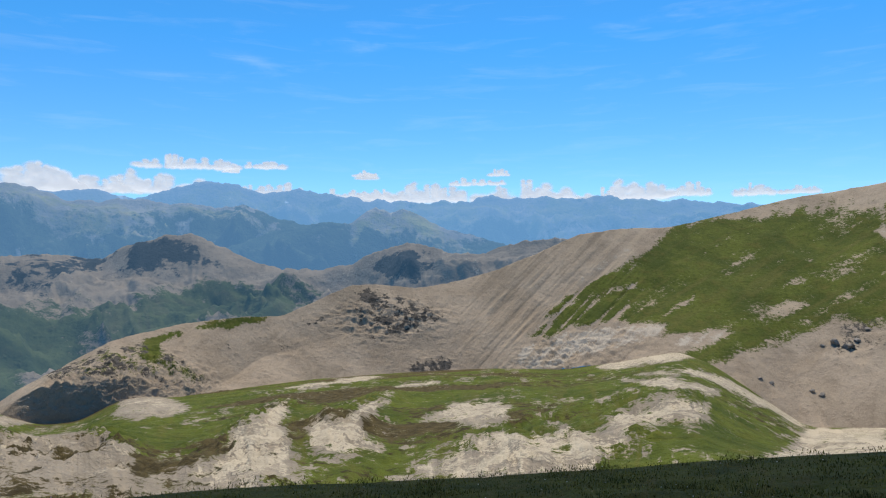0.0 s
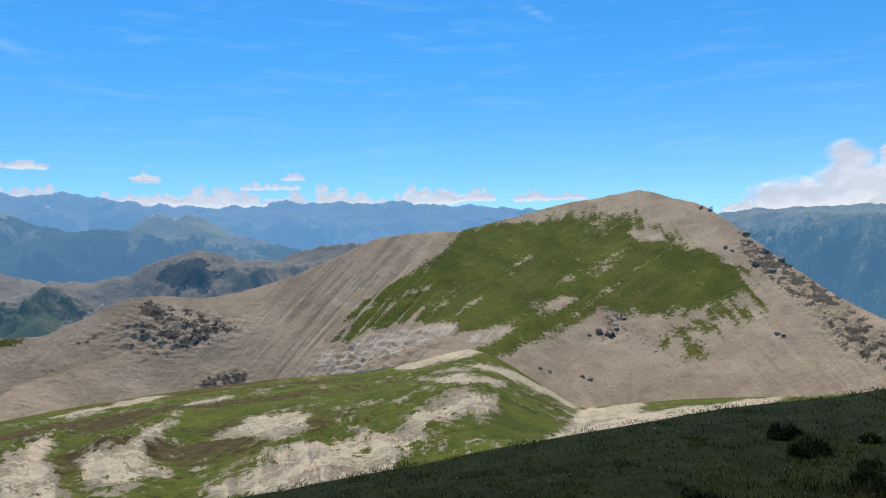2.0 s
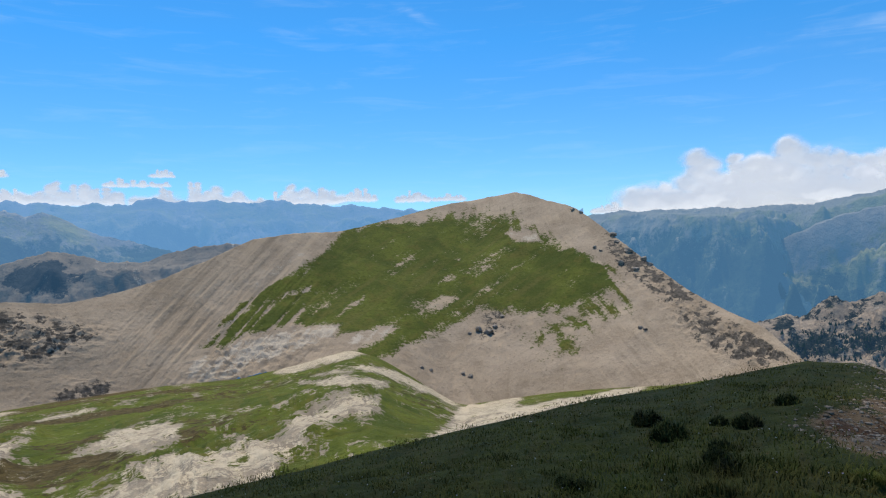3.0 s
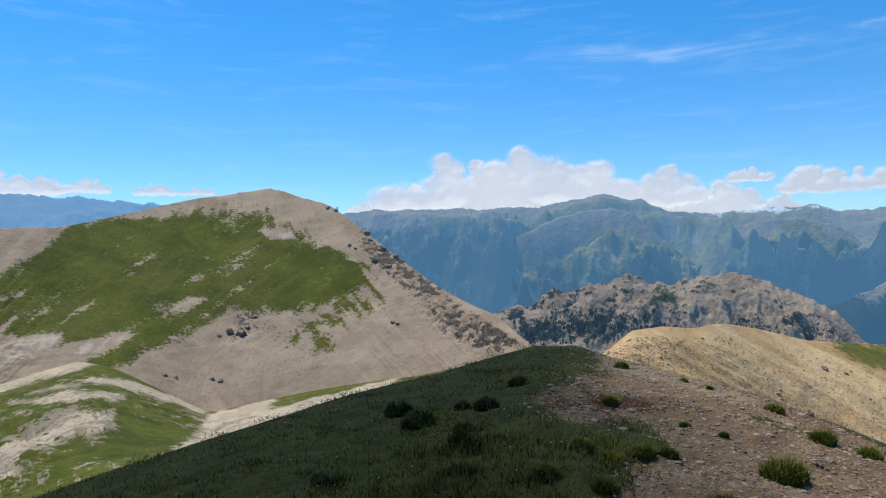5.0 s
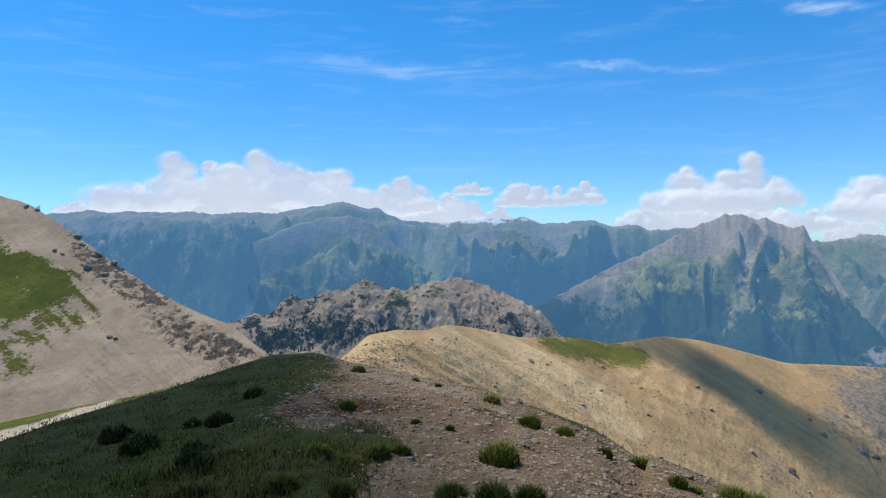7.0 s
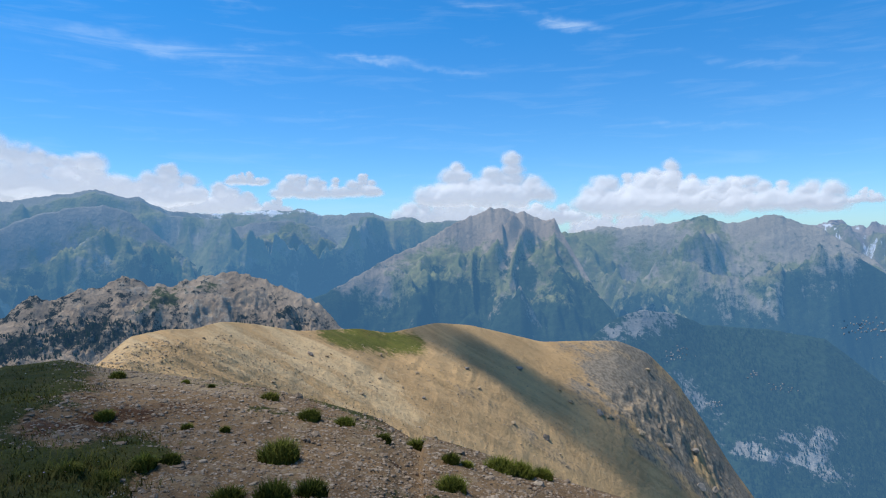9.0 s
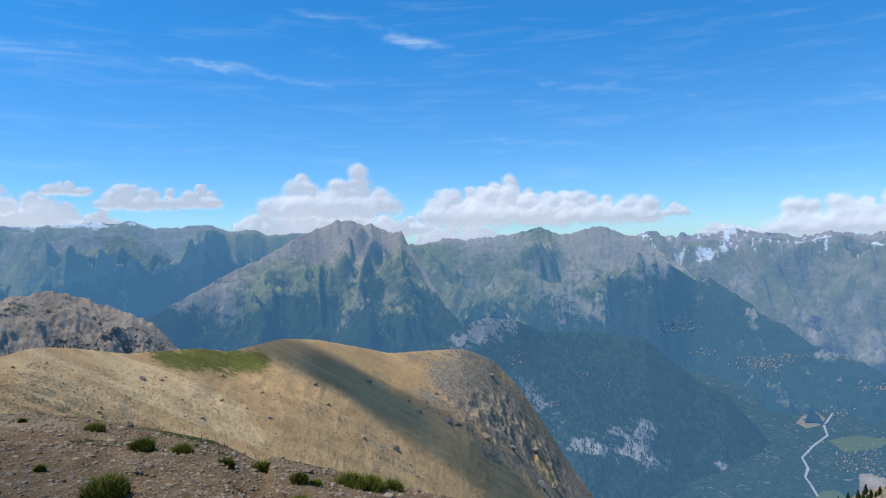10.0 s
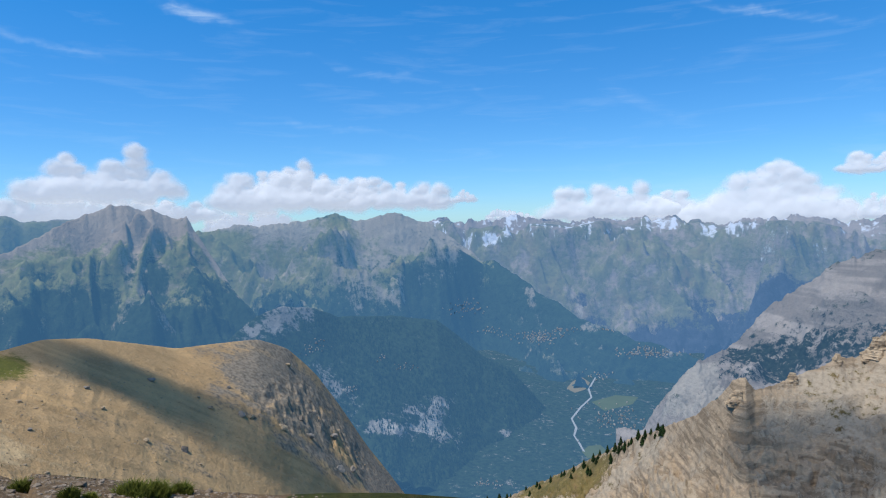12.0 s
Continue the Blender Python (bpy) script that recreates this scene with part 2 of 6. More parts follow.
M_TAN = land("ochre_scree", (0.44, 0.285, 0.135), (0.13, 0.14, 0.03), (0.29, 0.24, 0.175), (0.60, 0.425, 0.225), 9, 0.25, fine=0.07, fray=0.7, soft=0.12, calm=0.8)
M_NEAR = land("turf_and_gravel", (0.17, 0.108, 0.055), (0.045, 0.053, 0.011), (0.11, 0.055, 0.025), (0.26, 0.19, 0.11), 1.6, 0.3)
M_BLUE = land("blue_range", (0.27, 0.235, 0.17), FARGRASS, WOODS, PALE, 260, 0.4, HAZE_GLOW, 0.45, soft=0.15, calm=0.6)
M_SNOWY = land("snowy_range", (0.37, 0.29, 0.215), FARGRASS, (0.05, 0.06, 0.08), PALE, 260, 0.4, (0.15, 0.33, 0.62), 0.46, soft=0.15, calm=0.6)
M_PEAK = land("pointed_peak", (0.37, 0.28, 0.19), FARGRASS, WOODS, (0.42, 0.4, 0.36), 220, 0.4, HAZE_GLOW, 0.33, soft=0.15, calm=0.6)
M_NEXT = land("green_range", (0.37, 0.30, 0.21), FARGRASS, WOODS, (0.42, 0.4, 0.36), 220, 0.4, HAZE_GLOW, 0.38, soft=0.15, calm=0.6)
M_SPURS = land("blue_spurs", (0.25, 0.225, 0.19), FARGRASS, WOODS, (0.42, 0.4, 0.36), 220, 0.4, HAZE_GLOW, 0.38, soft=0.15, calm=0.6)
M_FOREST = land("wooded_slope", (0.28, 0.25, 0.21), (0.06, 0.08, 0.03), WOODS, (0.50, 0.45, 0.38), 130, 0.4, HAZE_GLOW, 0.30)
M_CLIFF = land("grey_cliffs", (0.38, 0.315, 0.25), (0.07, 0.09, 0.03), (0.03, 0.04, 0.025), PALE, 90, 0.5, HAZE_GLOW, 0.20, strata=40)
M_SPUR = land("layered_crag", (0.45, 0.335, 0.215), (0.19, 0.16, 0.06), (0.16, 0.13, 0.10), (0.48, 0.385, 0.27), 14, 0.45, strata=1.6, fray=0.8)


# ---- terrain ----
FIELD = {}   # the ribs and gullies of the land being built


def along(line, az, even):
    pts = sorted(line)
    a = np.array([p[0] for p in pts])
    el = np.interp(az, a, [p[1] for p in pts])
    d = np.interp(az, a, [p[2] for p in pts])
    d = smooth_line(d, az, 3.0)
    return smooth_line(el, az, even), d


def massif(name, lines, az0, az1, step, rows, material, seed=1, jag=0.05, jag_size=1.5, rough=6.0, size=80.0,
           ridged=True, gully=0.0, gully_size=2.0, bulge=1.0, back=0.25, cap=False, even=0.3, rills=1.0, layers=None, relief=None, octaves=6, gain=0.5, label="", category="mountain", kind=""):
    """Land between lines of (azimuth, elevation, distance), from its crest down to its foot, with gullies, rough ground and a back slope."""
    az = np.arange(az0, az1 + step / 2, step) if np.isscalar(step) else step
    got = [along(l, az, 2.5 if i else even) for i, l in enumerate(lines)]
    teeth = jag * fbm(az / jag_size, az * 0 + seed, az * 0, 5, seed, 0.6)
    dist, high, share = [], [], []
    top = got[0][1] * np.tan(np.radians(got[0][0]))
    for s in (1.0, 0.6, 0.25):
        dist.append(np.minimum(got[0][1] * (1 + back * s), 4960.0))
        high.append(top - 0.9 * back * got[0][1] * s)
        share.append(np.full(az.shape, -s))
    total = sum(rows)
    done = 0
    for k, n in enumerate(rows):
        (e0, d0), (e1, d1) = got[k], got[k + 1]
        z0, z1 = d0 * np.tan(np.radians(e0)), d1 * np.tan(np.radians(e1))
        for j in range(n + (k == len(rows) - 1)):
            s = j / n
            dist.append(d0 + (d1 - d0) * s)
            high.append(z0 + (z1 - z0) * s ** bulge)
            share.append(np.full(az.shape, (done + j) / total))
        done += n
    D, H, S = np.array(dist), np.array(high), np.array(share)
    AZ = np.broadcast_to(az, D.shape)
    X, Y = D * np.sin(np.radians(AZ)), D * np.cos(np.radians(AZ))
    hold = ramp_to(S, 0.0, 0.4)
    swell = fbm(X / size, Y / size, H / size, octaves, seed, gain, ridged)
    H = H + D * np.radians(teeth) * np.clip(1 - np.abs(S) * 7, 0, 1)
    H = H + rough * (swell - 0.3) * hold
    if gully:
        arc = np.radians(AZ) * np.mean(D)
        lean = fbm(AZ / 6.0, S * 2.0, S * 0, 3, seed + 60)
        cut = fbm(arc / gully_size + 0.9 * swell + 2.6 * lean, S * 2.6, S * 0, 4, seed + 40, 0.46, True)
        H = H + gully * (cut - 0.45) * ramp_to(S, 0.0, 0.4)
        FIELD["rib"] = cut
    if relief:
        H = H + relief(AZ, np.degrees(np.arctan2(H, D)), S, X, Y, H) * hold
    roof = D * np.tan(np.radians(got[0][0] - 1.2 * np.clip(S, 0, 1))) + D * np.radians(teeth) * np.clip(1 - np.abs(S) * 7, 0, 1)
    H = np.where(S > 0, np.minimum(H, roof), H)
    EL = np.degrees(np.arctan2(H, D))
    Z = H + EYE
    m, n = D.shape
    verts = np.stack([X, Y, Z], -1).reshape(-1, 3)
    i = np.arange(m * n).reshape(m, n)
    quads = np.stack([i[:-1, :-1], i[1:, :-1], i[1:, 1:], i[:-1, 1:]], -1).reshape(-1, 4)
    me = bpy.data.meshes.new(name)
    me.vertices.add(len(verts))
    me.vertices.foreach_set("co", verts.ravel())
    me.loops.add(quads.size)
    me.loops.foreach_set("vertex_index", quads.ravel())
    me.polygons.add(len(quads))
    me.polygons.foreach_set("loop_start", np.arange(0, quads.size, 4))
    if cap:
        me.vertices.add(1)
        me.vertices[m * n].co = (0, 0, verts[-1, 2])
        me.loops.add(3 * (n - 1))
        rim = i[-1]
        fan = np.stack([rim[1:], rim[:-1], np.full(n - 1, m * n)], -1)
        me.loops.foreach_set("vertex_index", np.concatenate([quads.ravel(), fan.ravel()]))
        me.polygons.add(n - 1)
        me.polygons.foreach_set("loop_start", np.concatenate([np.arange(0, quads.size, 4), quads.size + np.arange(0, 3 * (n - 1), 3)]))
    me.update(calc_edges=True)
    me.polygons.foreach_set("use_smooth", np.ones(len(me.polygons), bool))
    me.materials.append(material)
    lean = fbm(AZ / 5.0, S * 2.0, S * 0, 3, seed + 61)
    rill = fbm(AZ / (0.8 if D.mean() < 1200 else 1.2) + 1.5 * swell + 3.5 * lean, S * 6.0, S * 0, 5, seed + 62, 0.62)
    given = layers(AZ, EL, S, X, Y, Z, swell) if layers else {}
    given.setdefault("rill", 0.5 + rills * (0.9 if D.mean() < 1200 else 0.55) * rill)
    for key in ("grass", "dark", "pale", "snow", "rill"):
        a = me.attributes.new(key, "FLOAT", "POINT")
        values = np.asarray(given.get(key, np.zeros(D.shape)), np.float32).ravel()
        a.data.foreach_set("value", np.append(values, values[-1:]) if cap else values)
    ob = new(name, me)
    tagged(ob, label, category, kind=kind)
    return {"ob": ob, "az": az, "EL": EL, "P": np.stack([X, Y, Z], -1), "S": S}


def spot(land_of, az, el):
    """The point of a piece of land that the eye sees at that azimuth and elevation."""
    j = int(np.argmin(np.abs(land_of["az"] - az)))
    col = land_of["EL"][3:, j]
    seen = np.maximum.accumulate(col[::-1])[::-1]
    k = int(np.argmin(np.abs(col - el) + 5.0 * (seen - col > 0.02)))
    return Vector(land_of["P"][3 + k, j])


def patches(AZ, EL, outlines, wob=0.25, size=0.8, seed=3, blur=8):
    """The union of outlines, with frayed edges."""
    a = AZ + wob * fbm(AZ / size, EL / size, AZ * 0, 4, seed)
    e = EL + wob * 0.5 * fbm(AZ / size, EL / size, AZ * 0 + 9, 4, seed + 7)
    m = 0
    for o in outlines:
        m = np.maximum(m, inside(a, e, o))
    return soften(np.asarray(m, float), blur)


FLOOR_Z = -700


def mottle(X, Y, Z, size, seed):
    """Broad uneven cover, about -1 to 1."""
    return 1.8 * fbm(X / size, Y / size, Z / size, 5, seed, 0.6)


def cover(tree, seed, lush=0.62, scree=0.5, extra=None):
    """Plant cover of a far slope: woods up to the tree line, turf on the ribs, scree below the crest. In the gullies
    the dark woods colour also stands in for shade.
    """
    def layers(A, E, S, X, Y, Z, w):
        rib = FIELD["rib"]
        n1, n2 = mottle(X, Y, Z, 420, seed), mottle(X, Y, Z, 130, seed + 1)
        dark = ramp_to(tree - E + 2.4 * n1 + 1.4 * n2 - 2.2 * (rib - 0.35), -1.6, 2.4) * (1 - 0.75 * ramp_to(n2 + 0.3 * rib, 0.35, 0.8))
        runs = fbm(A / 0.4 + 0.8 * w, E / 2.5, A * 0, 4, seed + 2, 0.6)
        pale = ramp_to(0.8 * runs + 0.4 * n2 + 0.25 * (rib - 0.3), 0.32, 0.6) * ramp_to(E, tree - 3.5, tree) * scree + 0.5 * ramp_to(n2, 0.55, 0.8) * ramp_to(tree - E, 0, 1)
        grass = (0.66 + 0.3 * rib + 0.3 * n1 - 0.4 * n2) * ramp_to(S + 0.12 * w + 0.1 * n1, -0.02, 0.16) * lush / 0.62
        got = {"dark": np.clip(dark * 0.95, 0, 1), "grass": np.clip(grass, 0, 1), "pale": np.clip(pale, 0, 1)}
        for key, v in (extra(A, E, S, X, Y, Z, w) if extra else {}).items():
            got[key] = np.clip(got.get(key, 0) + v, 0, 1)
        return got
    return layers


# valley floor, one sheet out to the horizon
def valley_floor():
    me = bpy.data.meshes.new("ground")
    bm = bmesh.new()
    bmesh.ops.create_circle(bm, cap_ends=True, cap_tris=True, segments=96, radius=4950)
    bm.to_mesh(me)
    bm.free()
    me.materials.append(M_FOREST)
    a = me.attributes.new("dark", "FLOAT", "POINT")
    a.data.foreach_set("value", np.ones(len(me.vertices), np.float32) * 0.78)
    ob = new("ground", me)
    ob.location = (0, 0, FLOOR_Z)
    tagged(ob, "wooded green valley floor far below the ridges", "ground", kind="structure")


valley_floor()

# far blue range on the skyline of the first view
FAR_CREST = [(-36.0, 4.70, 4700), (-34.0, 4.59, 4700), (-31.9, 4.48, 4700), (-28.6, 4.82, 4700), (-25.1, 4.27, 4700), (-22.6, 5.01, 4700), (-20.7, 5.66, 4700), (-19.6, 5.65, 4700), (-17.1, 5.38, 4700), (-15.1, 4.81, 4700), (-12.5, 5.41, 4700), (-10.4, 4.77, 4700), (-7.0, 4.44, 4700), (-2.1, 4.20, 4700), (0.8, 4.13, 4700), (4.3, 4.48, 4700), (5.7, 4.32, 4700), (8.6, 4.41, 4700), (11.5, 4.26, 4700), (14.3, 4.38, 4700), (16.6, 3.99, 4700), (19.7, 3.99, 4700), (24.0, 3.52, 4700), (27.9, 3.29, 4700), (34.0, 3.04, 4700)]
FAR_FOOT = [(-36.0, -4.46, 3700), (0.7, -5.80, 3700), (34.0, -5.04, 3700)]
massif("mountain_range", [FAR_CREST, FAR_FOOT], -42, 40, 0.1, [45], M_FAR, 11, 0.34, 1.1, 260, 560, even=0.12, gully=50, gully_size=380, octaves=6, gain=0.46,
       layers=cover(1.6, 12, 0.4, 0.5, lambda A, E, S, X, Y, Z, w: {"snow": ramp_to(mottle(X, Y, Z, 120, 12) - 1.2 * S, 0.3, 0.7) * ramp_to(-A, 8, 12) * 0.5}),
       label="hazy blue mountain range on the far skyline", category="mountain range", kind="structure")
# nearer blue-green hills
B_CREST = [(-36.0, 5.17, 4100), (-34.0, 5.12, 4100), (-31.9, 4.68, 4100), (-30.5, 4.19, 4100), (-27.8, 3.76, 4100), (-25.1, 4.18, 4100), (-22.6, 3.79, 4100), (-20.9, 4.05, 4100), (-19.1, 3.58, 4100), (-17.1, 3.88, 4100), (-14.6, 2.82, 4100), (-10.9, 2.11, 4100), (-7.1, 0.15, 4100), (-3.2, -1.85, 4100)]
B_FOOT = [(-36.0, -4.46, 3000), (-22.6, -5.65, 3000), (-3.2, -6.74, 3000)]
massif("mountain_range", [B_CREST, B_FOOT], -42, -4, 0.1, [50], M_FAR_MID, 21, 0.35, 1.1, 280, 460, gully=45, gully_size=340, octaves=6, gain=0.46,
       layers=cover(3.0, 22, 0.4, 0.4),
       label="blue-grey mountains with wooded lower slopes", category="mountain range", kind="structure")
C_CREST = [(-22.6, -1.12, 2900), (-18.3, 0.22, 2900), (-14.6, 1.72, 2900), (-12.3, 2.01, 2900), (-9.9, 2.45, 2900), (-8.0, 2.20, 2900), (-6.6, 3.37, 3100), (-5.8, 3.71, 3100), (-4.6, 3.17, 3100), (-3.4, 3.56, 3100), (-2.1, 3.07, 3100), (0.3, 1.82, 3100), (5.2, 0.45, 3000), (8.1, -1.42, 3000), (12.9, -3.83, 3000)]
C_FOOT = [(-22.6, -6.10, 2350), (-9.0, -6.62, 2350), (12.8, -6.69, 2400)]
massif("mountain_range", [C_CREST, C_FOOT], -25, 16, 0.1, [50], M_FAR_MID, 31, 0.25, 0.9, 170, 340, gully=30, gully_size=260, octaves=6, gain=0.46,
       layers=cover(2.6, 32, 0.5, 0.4, lambda A, E, S, X, Y, Z, w: {"dark": 0.5 * ramp_to(-A, 7, 9) - 0.5 * ramp_to(A, -9, -7) * ramp_to(E, 1.2, 2.4), "pale": 0.3 * ramp_to(A, -9, -7) * ramp_to(E, 1.6, 2.6)}),
       label="dark wooded hills with a twin rocky top", category="mountain range", kind="structure")
# grey hills across the valley
G_CREST = [(-36.6, -0.07, 1900), (-34.0, -0.30, 1900), (-31.2, -0.13, 1900), (-27.5, -0.51, 1900), (-25.1, 0.71, 1800), (-23.0, 1.25, 1800), (-20.9, 1.43, 1800), (-18.3, 0.22, 1750), (-16.0, -0.98, 1700), (-13.7, -1.53, 1650), (-10.9, -1.66, 1600), (-8.0, -1.31, 1550), (-6.1, -0.25, 1500), (-3.1, 0.61, 1500), (-1.2, 0.21, 1500), (0.8, -0.40, 1450), (3.7, -0.32, 1400), (6.7, 0.64, 1350), (9.6, 0.95, 1350), (13.4, 0.48, 1350), (17.5, -0.03, 1300)]
G_MID = [(-36.7, -4.81, 1480), (-26.7, -5.00, 1440), (-13.8, -4.59, 1400), (5.7, -3.86, 1220), (17.4, -4.72, 1180)]
G_FOOT = [(-36.7, -12.14, 900), (-22.7, -11.42, 950), (-4.2, -9.61, 1000), (17.4, -7.51, 1000)]


def hill_layers(A, E, S, X, Y, Z, w):
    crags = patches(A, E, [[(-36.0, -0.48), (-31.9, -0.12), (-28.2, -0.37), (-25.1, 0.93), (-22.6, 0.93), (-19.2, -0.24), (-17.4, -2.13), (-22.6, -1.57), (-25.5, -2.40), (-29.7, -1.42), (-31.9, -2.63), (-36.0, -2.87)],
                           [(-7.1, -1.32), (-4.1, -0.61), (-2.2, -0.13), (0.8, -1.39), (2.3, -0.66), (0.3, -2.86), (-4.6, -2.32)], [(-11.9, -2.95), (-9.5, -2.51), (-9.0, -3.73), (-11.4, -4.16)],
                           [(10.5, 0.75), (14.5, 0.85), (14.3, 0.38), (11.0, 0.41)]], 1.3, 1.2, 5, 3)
    green = patches(A, E, [[(-36.7, -5.59), (-34.0, -5.19), (-30.5, -4.79), (-26.7, -4.65), (-21.4, -4.34), (-16.1, -3.58), (-12.8, -3.17), (-13.8, -4.82), (-18.3, -5.61), (-22.6, -6.10), (-27.5, -7.12), (-32.0, -8.83), (-34.1, -10.20), (-36.7, -10.62)], [(-36.7, -5.00), (-29.8, -4.83), (-24.3, -5.56), (-17.4, -3.54), (-10.9, -4.17), (-17.0, -5.89), (-22.6, -6.55), (-27.5, -7.55), (-36.7, -10.62)], [(-21.4, -5.03), (-10.9, -3.21), (-9.0, -3.73), (-14.7, -5.51), (-20.5, -5.98)]], 1.0, 1.5, 6, 10)
    specks = patches(A, E, [[(-28.6, -6.18), (-25.5, -4.84), (-24.3, -5.12), (-25.1, -6.40), (-27.1, -6.72)]], 0.8, 0.6, 7, 5)
    # dark crag rock, with the shade of its gullies painted in as well
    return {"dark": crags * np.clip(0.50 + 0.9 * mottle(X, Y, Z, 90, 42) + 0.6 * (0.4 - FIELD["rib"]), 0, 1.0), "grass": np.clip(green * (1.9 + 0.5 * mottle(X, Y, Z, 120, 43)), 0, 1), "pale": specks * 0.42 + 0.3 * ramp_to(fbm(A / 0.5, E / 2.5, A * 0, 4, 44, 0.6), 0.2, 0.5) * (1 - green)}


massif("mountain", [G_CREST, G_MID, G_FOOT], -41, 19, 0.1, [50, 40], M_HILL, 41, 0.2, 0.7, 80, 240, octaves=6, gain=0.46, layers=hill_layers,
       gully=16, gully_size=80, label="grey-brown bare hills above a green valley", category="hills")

# the main mountain: scree ridge, green dome and stony shoulder
MAIN_CREST = [(-35.4, -11.58, 330), (-33.0, -9.93, 340), (-30.2, -8.59, 350), (-26.7, -6.83, 360), (-21.4, -5.80, 380), (-17.4, -5.50, 390), (-13.8, -5.53, 400), (-10.9, -4.27, 410), (-8.1, -3.06, 420), (-6.1, -2.94, 425), (-2.2, -3.33, 430), (0.8, -2.86, 440), (4.7, -1.80, 450), (8.6, -0.21, 470), (11.5, 1.17, 500), (15.2, 1.65, 530), (19.3, 1.73, 560), (24.0, 2.81, 600), (27.9, 3.72, 630), (31.7, 4.27, 650)] + \
    [(33.4, 4.55, 640), (34.3, 4.65, 640), (35.5, 4.39, 630), (36.9, 3.89, 610), (39.2, 3.20, 590), (40.1, 2.58, 570), (42.2, 0.84, 540), (44.8, -1.34, 500), (48.4, -4.12, 450), (51.1, -5.65, 420), (53.7, -6.88, 390), (56.5, -9.43, 350), (59.4, -12.31, 320)]
MAIN_MID = [(-35.4, -11.77, 312), (-33.0, -9.93, 322), (-30.2, -9.67, 322), (-27.1, -9.64, 320), (-23.5, -10.30, 330), (-18.8, -11.02, 345), (-16.1, -9.18, 372), (-8.1, -7.13, 388), (0.7, -6.29, 400), (10.5, -4.81, 428), (19.7, -2.83, 480), (27.9, -1.41, 520), (33.7, -0.14, 545)] + [(38.5, -3.52, 480), (45.1, -5.46, 440), (51.1, -8.02, 390), (56.5, -10.23, 345), (59.4, -12.69, 315)]
MAIN_FOOT = [(-35.4, -13.11, 305), (-33.0, -12.11, 318), (-30.6, -13.06, 316), (-26.8, -12.51, 314), (-22.7, -11.86, 320), (-18.4, -11.55, 340), (-11.0, -11.06, 355), (-4.2, -10.80, 362), (4.2, -10.62, 368), (10.5, -10.52, 372), (15.1, -9.67, 376), (19.6, -8.80, 378), (22.2, -9.78, 376), (25.9, -12.10, 366), (29.0, -13.85, 360)] + [(28.8, -14.05, 362), (38.1, -12.85, 372), (46.9, -12.08, 370), (52.1, -11.14, 350), (56.5, -10.63, 330), (59.4, -13.07, 305)]
TURF = [(19.7, 1.72), (17.5, -0.03), (14.3, -1.92), (11.0, -3.85), (8.8, -5.79), (7.1, -7.73), (8.6, -7.81), (11.0, -6.72), (13.3, -6.30), (15.2, -6.17), (19.2, -6.16), (18.3, -7.11), (20.1, -6.87), (24.3, -6.25), (21.8, -8.02), (19.6, -8.57), (18.7, -9.29), (22.8, -9.30), (25.1, -8.06), (27.9, -7.25), (29.1, -6.20), (30.8, -5.18), (35.1, -5.51), (39.3, -4.95), (42.7, -3.46), (40.8, -1.22), (36.8, 0.93), (33.9, 0.46), (33.2, 1.46), (34.5, 2.61), (32.1, 2.87), (28.2, 2.40), (23.8, 2.22)]


